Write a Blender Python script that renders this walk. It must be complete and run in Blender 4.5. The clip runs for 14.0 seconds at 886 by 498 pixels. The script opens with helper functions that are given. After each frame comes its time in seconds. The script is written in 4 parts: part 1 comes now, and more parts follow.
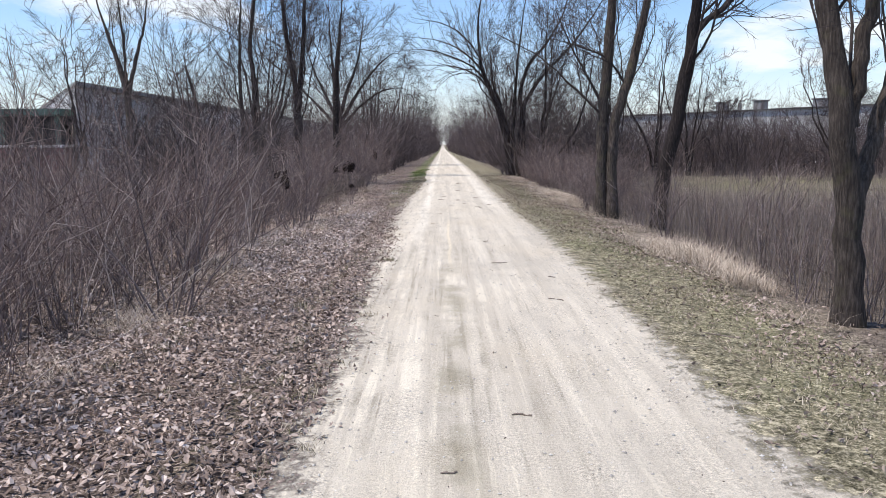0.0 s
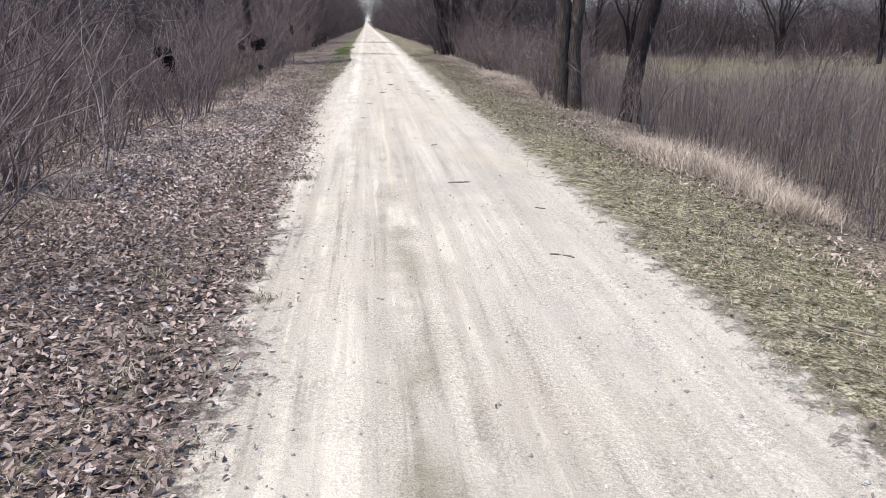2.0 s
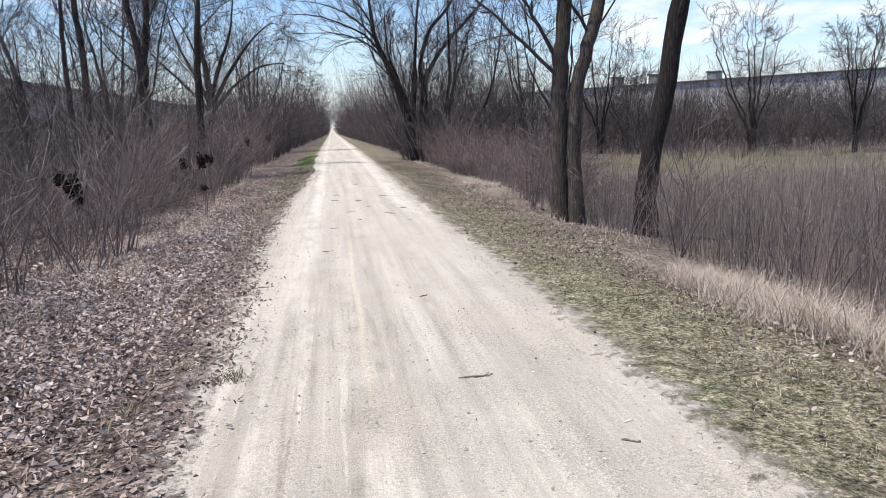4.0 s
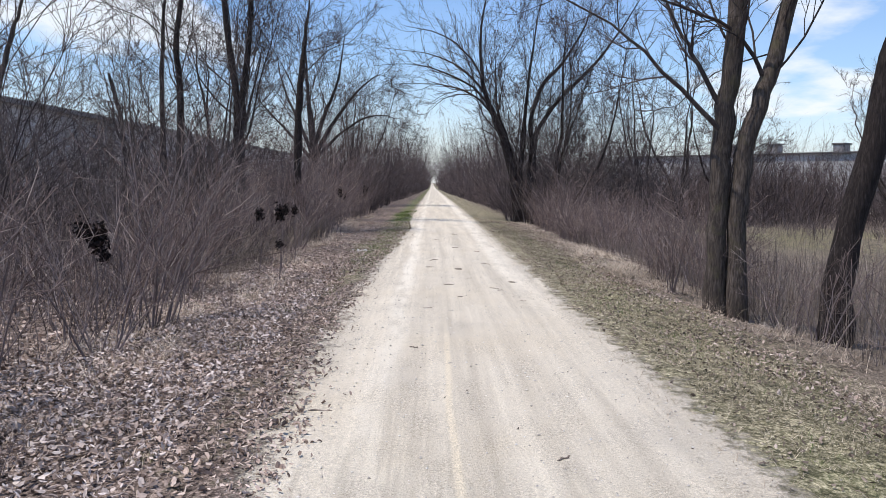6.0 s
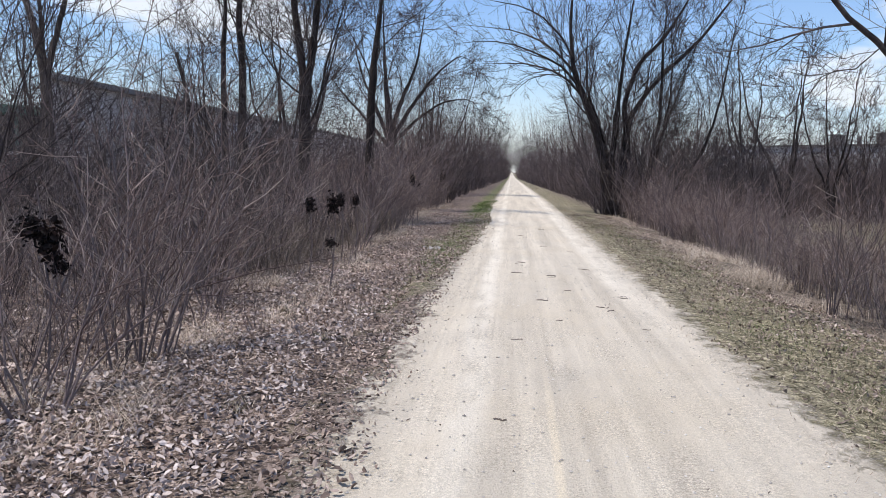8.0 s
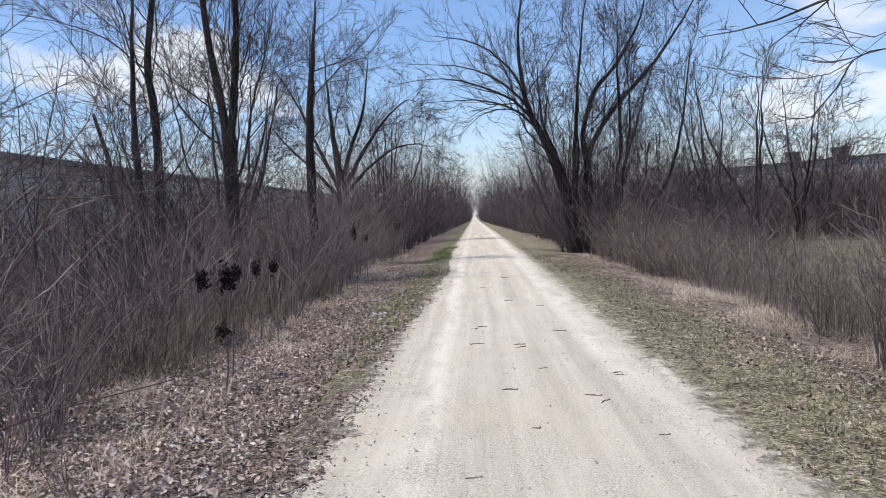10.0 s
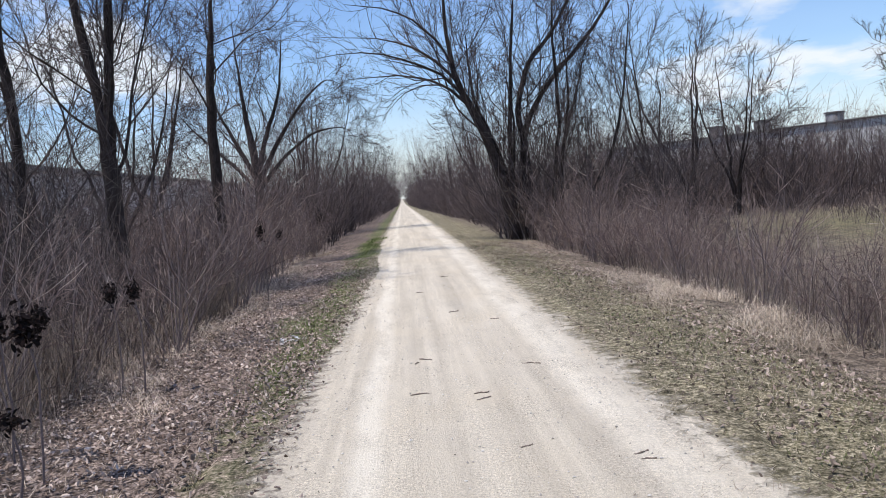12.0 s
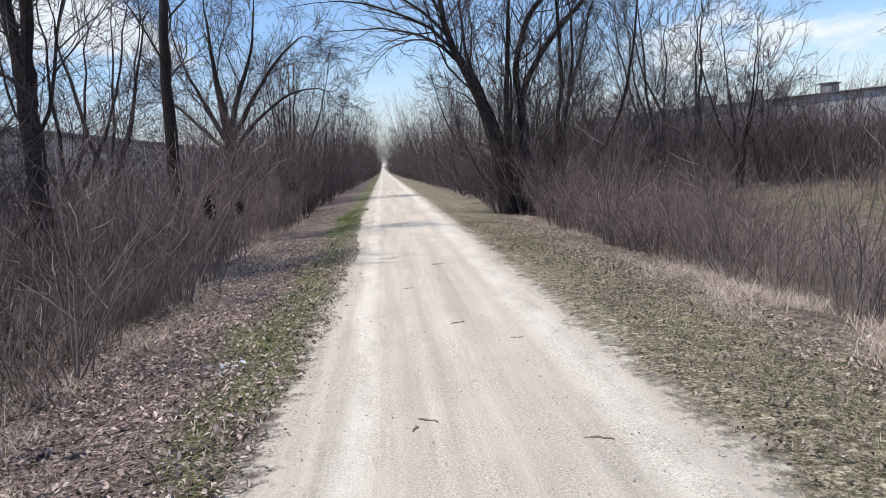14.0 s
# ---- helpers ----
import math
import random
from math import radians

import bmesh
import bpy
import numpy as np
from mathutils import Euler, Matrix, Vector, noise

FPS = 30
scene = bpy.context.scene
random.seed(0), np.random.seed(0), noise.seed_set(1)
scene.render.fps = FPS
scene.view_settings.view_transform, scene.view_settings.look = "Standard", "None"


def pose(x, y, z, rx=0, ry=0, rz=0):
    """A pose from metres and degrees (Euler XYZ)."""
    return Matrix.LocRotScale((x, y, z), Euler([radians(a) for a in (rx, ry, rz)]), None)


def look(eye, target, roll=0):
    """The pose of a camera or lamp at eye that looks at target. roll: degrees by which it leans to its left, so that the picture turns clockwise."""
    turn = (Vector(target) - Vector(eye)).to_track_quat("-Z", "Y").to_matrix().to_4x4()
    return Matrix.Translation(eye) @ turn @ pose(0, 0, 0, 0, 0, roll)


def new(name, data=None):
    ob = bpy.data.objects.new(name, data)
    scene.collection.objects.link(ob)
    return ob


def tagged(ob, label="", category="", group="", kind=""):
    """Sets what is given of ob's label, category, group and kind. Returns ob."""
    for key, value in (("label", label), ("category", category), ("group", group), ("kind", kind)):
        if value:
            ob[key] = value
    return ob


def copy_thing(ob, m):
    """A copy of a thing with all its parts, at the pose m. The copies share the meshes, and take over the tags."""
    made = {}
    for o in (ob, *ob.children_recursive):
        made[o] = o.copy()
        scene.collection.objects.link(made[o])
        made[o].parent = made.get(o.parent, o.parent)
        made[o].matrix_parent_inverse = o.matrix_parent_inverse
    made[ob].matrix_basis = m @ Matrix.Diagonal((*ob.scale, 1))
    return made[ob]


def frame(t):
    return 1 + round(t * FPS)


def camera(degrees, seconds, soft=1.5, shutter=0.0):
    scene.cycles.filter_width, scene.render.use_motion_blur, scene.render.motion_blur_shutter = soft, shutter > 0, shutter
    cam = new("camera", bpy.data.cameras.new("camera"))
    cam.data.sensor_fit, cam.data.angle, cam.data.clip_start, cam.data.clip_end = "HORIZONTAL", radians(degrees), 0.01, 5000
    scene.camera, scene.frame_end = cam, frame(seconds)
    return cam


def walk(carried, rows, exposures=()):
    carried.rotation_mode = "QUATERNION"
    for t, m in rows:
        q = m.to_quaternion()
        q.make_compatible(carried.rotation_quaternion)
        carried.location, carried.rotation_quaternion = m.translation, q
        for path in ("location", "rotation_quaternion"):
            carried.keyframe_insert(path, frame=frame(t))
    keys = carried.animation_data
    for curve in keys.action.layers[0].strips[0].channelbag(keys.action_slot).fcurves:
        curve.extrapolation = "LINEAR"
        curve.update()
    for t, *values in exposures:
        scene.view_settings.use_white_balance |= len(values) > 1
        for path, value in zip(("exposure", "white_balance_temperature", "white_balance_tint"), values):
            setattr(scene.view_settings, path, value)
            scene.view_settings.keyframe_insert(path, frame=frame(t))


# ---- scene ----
cam = camera(59.9, 14.0, soft=0.75)
METRES, EYE, TILT, LEAN, TURN = 18.56, 1.6, 0.0, 0.0, 0.0
ROWS = [
    (0.0, 0.0, 0.0, 0.0, -0.05, -7.85, 0.38),
    (0.5, -0.0034, 0.0421, -0.0012, -1.23, -9.69, 0.4),
    (1.0, -0.0035, 0.0805, -0.0028, -2.93, -12.7, 0.5),
    (1.5, -0.0073, 0.1205, -0.0037, -4.23, -15.54, 0.38),
    (2.0, -0.006, 0.1587, -0.0049, -5.48, -16.64, -0.31),
    (2.5, -0.0059, 0.1967, -0.0061, -7.45, -15.83, -0.67),
    (3.0, -0.0007, 0.2353, -0.0062, -9.42, -14.13, -0.06),
    (3.5, -0.0017, 0.2734, -0.0045, -9.93, -11.77, 1.06),
    (4.0, -0.0025, 0.3098, -0.0033, -8.17, -9.33, 1.74),
    (6.5, -0.0033, 0.4868, -0.0051, 1.43, -4.77, -3.13),
    (7.0, -0.0092, 0.5214, -0.0044, 3.38, -4.69, -4.58),
    (7.5, -0.0102, 0.5552, -0.0076, 4.36, -6.38, -2.95),
    (10.0, -0.0007, 0.7142, -0.0064, 2.28, -2.57, 2.81),
    (10.5, 0.0031, 0.7527, -0.0036, -5.89, -3.58, 2.34),
    (11.0, 0.0025, 0.7871, -0.0024, -6.18, -5.09, 1.92),
    (11.5, 0.0011, 0.8205, -0.0019, -4.73, -4.27, 4.13),
    (12.0, -0.0032, 0.8544, -0.0015, -3.11, -4.08, 4.88),
    (12.5, -0.0023, 0.8884, -0.0019, -3.14, -5.15, 4.88),
    (13.0, -0.0044, 0.9258, -0.0012, -3.61, -6.3, 4.51),
    (13.5, -0.0074, 0.9615, 0.0001, -3.91, -6.58, 4.23),
    (14.0, -0.0067, 0.9964, 0.0009, -4.5, -6.57, 4.09),
]
EXPOSURES = [(0.0, 0.22), (1.5, 0.26), (3.0, 0.32), (4.0, 0.24), (6.5, 0.12), (10.0, 0.08), (14.0, 0.1)]
walk(cam, [(t, pose(0, 0, EYE, TILT, LEAN, TURN) @ pose(METRES * x, METRES * y, METRES * z, 90 + pitch, roll, yaw)) for t, x, y, z, yaw, pitch, roll in ROWS], EXPOSURES)

# ---------------------------------------------------------------- world, sun
SUN_AZ, SUN_EL = -104.0, 65.0          # degrees to the right of the trail's direction, and above the ground
to_sun = Vector((math.sin(radians(SUN_AZ)) * math.cos(radians(SUN_EL)),
                 math.cos(radians(SUN_AZ)) * math.cos(radians(SUN_EL)), math.sin(radians(SUN_EL))))
sun_data = bpy.data.lights.new("sun", "SUN")
sun_data.energy, sun_data.angle, sun_data.color = 4.1, radians(0.6), (1.0, 0.922, 0.835)
sun = new("sun", sun_data)
sun.matrix_world = look(to_sun * 60, (0, 0, 0))

world = bpy.data.worlds.new("sky")
scene.world = world
world.use_nodes = True
wt = world.node_tree
wt.nodes.clear()
SKY_STRENGTH, CLOUD = 0.125, (7.2, 7.45, 7.8, 1.0)


class Net:
    """A small writer of node trees."""

    def __init__(self, tree):
        self.tree = tree

    def add(self, kind, **values):
        node = self.tree.nodes.new(kind)
        for key, value in values.items():
            if key in ("operation", "data_type", "blend_type"):
                setattr(node, key, value)
        return node

    def put(self, socket, value):
        if isinstance(value, bpy.types.NodeSocket):
            self.tree.links.new(value, socket)
        else:
            socket.default_value = value

    def math(self, op, a, b=0.0, c=0.0):
        node = self.add("ShaderNodeMath", operation=op)
        for s, v in zip(node.inputs, (a, b, c)):
            self.put(s, v)
        return node.outputs[0]

    def vec(self, op, a, b=(0, 0, 0)):
        node = self.add("ShaderNodeVectorMath", operation=op)
        self.put(node.inputs[0], a)
        self.put(node.inputs[1], b)
        return node.outputs[0]

    def noise(self, where, scale, detail=4.0, rough=0.55):
        node = self.add("ShaderNodeTexNoise")
        self.put(node.inputs["Vector"], where)
        node.inputs["Scale"].default_value = scale
        node.inputs["Detail"].default_value = detail
        node.inputs["Roughness"].default_value = rough
        return node.outputs["Fac"]

    def span(self, value, lo, hi, a=0.0, b=1.0):
        node = self.add("ShaderNodeMapRange")
        for s, v in zip(node.inputs, (value, lo, hi, a, b)):
            self.put(s, v)
        return node.outputs[0]

    def mix(self, fac, a, b, how="MIX"):
        node = self.add("ShaderNodeMix", data_type="RGBA", blend_type=how)
        self.put(node.inputs[0], fac)
        for s, v in ((node.inputs[6], a), (node.inputs[7], b)):
            self.put(s, v if isinstance(v, bpy.types.NodeSocket) else (*v[:3], 1.0))
        return node.outputs[2]

    def ramp(self, fac, stops):
        node = self.add("ShaderNodeValToRGB")
        self.put(node.inputs[0], fac)
        el = node.color_ramp.elements
        while len(el) < len(stops):
            el.new(0.5)
        for e, (at, c) in zip(el, stops):
            e.position, e.color = at, (*c, 1.0)
        return node.outputs[0]

    def xyz(self, v):
        node = self.add("ShaderNodeSeparateXYZ")
        self.put(node.inputs[0], v)
        return node.outputs

    def join(self, x, y, z):
        node = self.add("ShaderNodeCombineXYZ")
        for s, v in zip(node.inputs, (x, y, z)):
            self.put(s, v)
        return node.outputs[0]


net = Net(wt)
sky = net.add("ShaderNodeTexSky")
sky.sky_type, sky.sun_disc = "NISHITA", False
sky.sun_elevation, sky.sun_rotation = radians(SUN_EL), radians(SUN_AZ)
sky.air_density, sky.dust_density, sky.ozone_density = 1.2, 0.25, 2.0
way = net.add("ShaderNodeTexCoord").outputs["Generated"]
wx, wy, wz = net.xyz(way)
rise = net.math("ADD", net.math("MAXIMUM", wz, 0.0), 0.22)
flat = net.join(net.math("DIVIDE", wx, rise), net.math("DIVIDE", wy, rise), 0.3)
puff = net.span(net.noise(flat, 1.15, 7.0, 0.52), 0.58, 0.66)
veil = net.span(net.noise(flat, 0.5, 4.0, 0.6), 0.4, 0.75, 0.0, 0.14)
haze = net.span(wz, 0.0, 0.2, 0.84, 0.0)
cover = net.math("MAXIMUM", net.math("MULTIPLY", net.math("MAXIMUM", puff, veil), 0.85), net.math("MULTIPLY", haze, haze))
sky_colour = net.mix(cover, net.mix(1.0, sky.outputs[0], (0.83, 0.97, 1.23), "MULTIPLY"), CLOUD)
back = net.add("ShaderNodeBackground")
net.put(back.inputs["Color"], sky_colour)
back.inputs["Strength"].default_value = SKY_STRENGTH
net.put(net.add("ShaderNodeOutputWorld").inputs["Surface"], back.outputs[0])


# ---------------------------------------------------------------- materials
def shell(name, rough=0.85, spec=0.25):
    m = bpy.data.materials.new(name)
    m.use_nodes = True
    bsdf = m.node_tree.nodes["Principled BSDF"]
    bsdf.inputs["Roughness"].default_value = rough
    bsdf.inputs["Specular IOR Level"].default_value = spec
    return m, Net(m.node_tree), bsdf


def relief(n, bsdf, height, strength, distance):
    b = n.add("ShaderNodeBump")
    b.inputs["Strength"].default_value, b.inputs["Distance"].default_value = strength, distance
    n.put(b.inputs["Height"], height)
    n.put(bsdf.inputs["Normal"], b.outputs[0])


def bark(name, dark, mid, light, stretch=0.13, scale=46, depth=0.03, moss=None):
    m, n, bsdf = shell(name, 0.92, 0.15)
    pos = n.add("ShaderNodeTexCoord").outputs["Object"]
    rnd = n.add("ShaderNodeObjectInfo").outputs["Random"]
    x, y, z = n.xyz(pos)
    long = n.join(x, y, n.math("MULTIPLY", z, stretch))
    ridges = n.noise(long, scale, 6.0, 0.65)
    patches = n.noise(pos, 2.3, 3.0)
    col = n.ramp(ridges, ((0.3, dark), (0.5, mid), (0.72, light)))
    col = n.mix(n.span(patches, 0.35, 0.7, 0.0, 0.55), col, tuple(0.5 * (a + b) for a, b in zip(dark, mid)))
    if moss:
        col = n.mix(n.span(n.noise(pos, 5.0, 5.0), 0.55, 0.72, 0.0, 0.5), col, moss)
    tint = n.span(rnd, 0.0, 1.0, 0.82, 1.18)
    col = n.mix(1.0, col, n.join(tint, tint, tint), "MULTIPLY")
    n.put(bsdf.inputs["Base Color"], col)
    relief(n, bsdf, ridges, 0.9, depth)
    return m


def strands(name, stops, rough=0.9):
    """For thin stems, blades and leaves: each loose piece takes its own tone."""
    m, n, bsdf = shell(name, rough, 0.2)
    geo = n.add("ShaderNodeNewGeometry")
    col = n.ramp(geo.outputs["Random Per Island"], stops)
    big = n.span(n.noise(geo.outputs["Position"], 0.55, 3.0), 0.3, 0.7, 0.72, 1.22)
    fine = n.span(n.noise(geo.outputs["Position"], 60.0, 3.0), 0.3, 0.7, 0.8, 1.2)
    k = n.math("MULTIPLY", big, fine)
    n.put(bsdf.inputs["Base Color"], n.mix(1.0, col, n.join(k, k, k), "MULTIPLY"))
    return m


M_BARK = bark("grey_brown_bark", (0.02, 0.017, 0.015), (0.08, 0.064, 0.054), (0.19, 0.158, 0.136), moss=(0.1, 0.092, 0.052))
M_BARK_DARK = bark("dark_bark", (0.014, 0.011, 0.011), (0.038, 0.03, 0.028), (0.085, 0.07, 0.063))
M_LIMB = bark("limb_bark", (0.022, 0.018, 0.017), (0.055, 0.045, 0.042), (0.11, 0.093, 0.085), 0.5, 14, 0.006)
M_TWIG = strands("twig_bark", ((0.0, (0.034, 0.028, 0.029)), (0.6, (0.07, 0.058, 0.059)), (1.0, (0.14, 0.118, 0.115))))
M_STEM = strands("brush_stem", ((0.0, (0.075, 0.058, 0.058)), (0.5, (0.145, 0.116, 0.115)), (0.85, (0.24, 0.196, 0.19)), (0.95, (0.38, 0.325, 0.31)), (1.0, (0.52, 0.46, 0.43))))
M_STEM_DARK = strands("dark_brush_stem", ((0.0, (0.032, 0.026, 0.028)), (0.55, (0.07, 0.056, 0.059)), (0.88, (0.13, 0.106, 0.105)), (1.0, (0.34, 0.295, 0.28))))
M_STEM_FAR = strands("far_brush_stem", ((0.0, (0.05, 0.039, 0.041)), (0.6, (0.092, 0.073, 0.074)), (1.0, (0.165, 0.134, 0.13))))
M_STEM_PALE = strands("pale_shoot", ((0.0, (0.17, 0.14, 0.13)), (0.6, (0.3, 0.255, 0.235)), (1.0, (0.5, 0.44, 0.41))))
M_STEM_RED = strands("reddish_stem", ((0.0, (0.08, 0.056, 0.053)), (0.5, (0.158, 0.117, 0.109)), (0.85, (0.255, 0.197, 0.18)), (1.0, (0.45, 0.38, 0.345))))
M_DRY = strands("dry_grass", ((0.0, (0.27, 0.215, 0.165)), (0.5, (0.47, 0.39, 0.31)), (1.0, (0.7, 0.6, 0.49))))
M_WEED = strands("dry_weed", ((0.0, (0.09, 0.072, 0.063)), (0.5, (0.175, 0.142, 0.122)), (1.0, (0.33, 0.275, 0.232))))
M_TURF = strands("turf", ((0.0, (0.06, 0.053, 0.036)), (0.35, (0.175, 0.155, 0.1)), (0.55, (0.17, 0.158, 0.088)), (0.72, (0.34, 0.29, 0.21)), (1.0, (0.66, 0.58, 0.47))))
M_GREEN = strands("green_grass", ((0.0, (0.05, 0.085, 0.025)), (0.5, (0.1, 0.145, 0.04)), (1.0, (0.2, 0.21, 0.09))))
M_LEAF = strands("fallen_leaf", ((0.0, (0.12, 0.087, 0.072)), (0.35, (0.3, 0.228, 0.19)), (0.75, (0.48, 0.384, 0.328)), (0.95, (0.58, 0.485, 0.425)), (1.0, (0.65, 0.565, 0.505))), 0.7)
M_LEAF_DARK = strands("rotten_leaf", ((0.0, (0.1, 0.078, 0.065)), (0.5, (0.21, 0.165, 0.135)), (0.9, (0.36, 0.29, 0.24)), (1.0, (0.5, 0.42, 0.36))), 0.8)
M_LEAF_PALE = strands("bleached_leaf", ((0.0, (0.35, 0.29, 0.26)), (0.6, (0.52, 0.44, 0.4)), (1.0, (0.68, 0.6, 0.56))), 0.7)
M_BLACK = strands("withered_leaf", ((0.0, (0.006, 0.005, 0.005)), (0.6, (0.02, 0.014, 0.013)), (1.0, (0.06, 0.038, 0.034))))
M_STICK = strands("stick_bark", ((0.0, (0.08, 0.063, 0.053)), (0.5, (0.17, 0.137, 0.115)), (1.0, (0.36, 0.31, 0.26))))
M_STONE = strands("limestone_chip", ((0.0, (0.3, 0.28, 0.25)), (0.5, (0.47, 0.44, 0.4)), (1.0, (0.66, 0.63, 0.58))))
M_SCRAP = strands("white_scrap", ((0.0, (0.5, 0.5, 0.5)), (1.0, (0.8, 0.8, 0.8))), 0.6)


def trail_colour(n, pos, x, y):
    """Crushed limestone: packed pale streaks, granular patches, stains. Colour and relief."""
    grain = n.noise(pos, 120.0, 4.0, 0.7)
    pebble = n.noise(pos, 48.0, 3.0, 0.6)
    blot = n.noise(n.join(x, n.math("MULTIPLY", y, 0.5), 7.0), 1.5, 5.0, 0.62)
    patch = n.noise(n.join(n.math("MULTIPLY", x, 2.2), n.math("MULTIPLY", y, 0.9), 2.0), 1.6, 5.0, 0.65)
    streak = n.noise(n.join(n.math("MULTIPLY", x, 4.0), n.math("MULTIPLY", y, 0.12), 0.0), 1.0, 4.0, 0.55)
    rut = n.noise(n.join(n.math("MULTIPLY", n.math("ADD", x, n.math("MULTIPLY", blot, 0.06)), 13.0), n.math("MULTIPLY", y, 0.3), 3.0), 1.0, 3.0, 0.55)
    worn = n.math("MULTIPLY", n.span(y, 9.0, 15.0, 1.0, 0.3), n.span(x, 0.1, 1.1, 1.0, 0.4))
    col = n.ramp(streak, ((0.34, (0.495, 0.441, 0.36)), (0.5, (0.582, 0.522, 0.428)), (0.66, (0.66, 0.595, 0.49))))
    col = n.mix(n.math("MULTIPLY", n.math("MULTIPLY", n.span(rut, 0.52, 0.6), n.span(patch, 0.4, 0.58)), n.math("MULTIPLY", worn, 0.85)), col, (0.76, 0.69, 0.56))
    col = n.mix(n.math("MULTIPLY", n.math("MULTIPLY", n.span(rut, 0.47, 0.37), n.span(patch, 0.62, 0.42)), n.math("MULTIPLY", worn, 0.75)), col, (0.33, 0.29, 0.225))
    col = n.mix(n.span(blot, 0.52, 0.7, 0.0, 0.3), col, (0.38, 0.347, 0.298))
    col = n.mix(n.span(n.noise(pos, 0.5, 3.0), 0.5, 0.7, 0.0, 0.4), col, (0.58, 0.50, 0.38))
    wob = n.math("MULTIPLY", n.math("SUBTRACT", n.noise(n.join(0.0, y, 0.0), 0.35, 3.0), 0.5), 0.3)
    for at, width, lo, hi in ((-0.42, 0.1, 10.0, 17.0), (1.28, 0.16, 17.0, 22.0)):
        line = n.span(n.math("ABSOLUTE", n.math("SUBTRACT", n.math("ADD", x, wob), at)), width * 0.5, width * 1.5, 1.0, 0.0)
        col = n.mix(n.math("MULTIPLY", n.math("MULTIPLY", line, n.span(y, lo, hi)), n.span(patch, 0.35, 0.6, 0.25, 0.75)), col, (0.76, 0.705, 0.6))
    ridge = n.span(n.math("ABSOLUTE", n.math("SUBTRACT", n.math("ADD", x, n.math("MULTIPLY", wob, 0.4)), 0.1)), 0.012, 0.035, 1.0, 0.0)
    col = n.mix(n.math("MULTIPLY", n.math("MULTIPLY", ridge, n.math("MULTIPLY", n.span(y, 9.5, 10.5), n.span(y, 15.0, 17.0, 1.0, 0.0))), 0.7), col, (0.72, 0.63, 0.48))
    scuff = n.span(n.math("ABSOLUTE", n.math("SUBTRACT", n.math("ADD", x, wob), 0.08)), 0.03, 0.2, 1.0, 0.0)
    scuff = n.math("MULTIPLY", n.math("MULTIPLY", scuff, n.span(y, 8.0, 12.0, 1.0, 0.0)), n.span(n.noise(n.join(x, y, 4.0), 1.7, 4.0), 0.42, 0.6))
    col = n.mix(n.math("MULTIPLY", scuff, 0.6), col, (0.27, 0.24, 0.165))
    rough = n.span(patch, 0.35, 0.62, 1.0, 0.25)
    k = n.math("ADD", 1.0, n.math("MULTIPLY", rough, n.math("SUBTRACT", n.math("MULTIPLY", n.span(grain, 0.32, 0.68, 0.56, 1.36), n.span(pebble, 0.34, 0.66, 0.76, 1.19)), 1.0)))
    col = n.mix(1.0, col, n.join(k, k, k), "MULTIPLY")
    return col, n.math("ADD", n.math("MULTIPLY", pebble, 1.2), n.math("ADD", grain, n.math("MULTIPLY", rut, 0.8)))


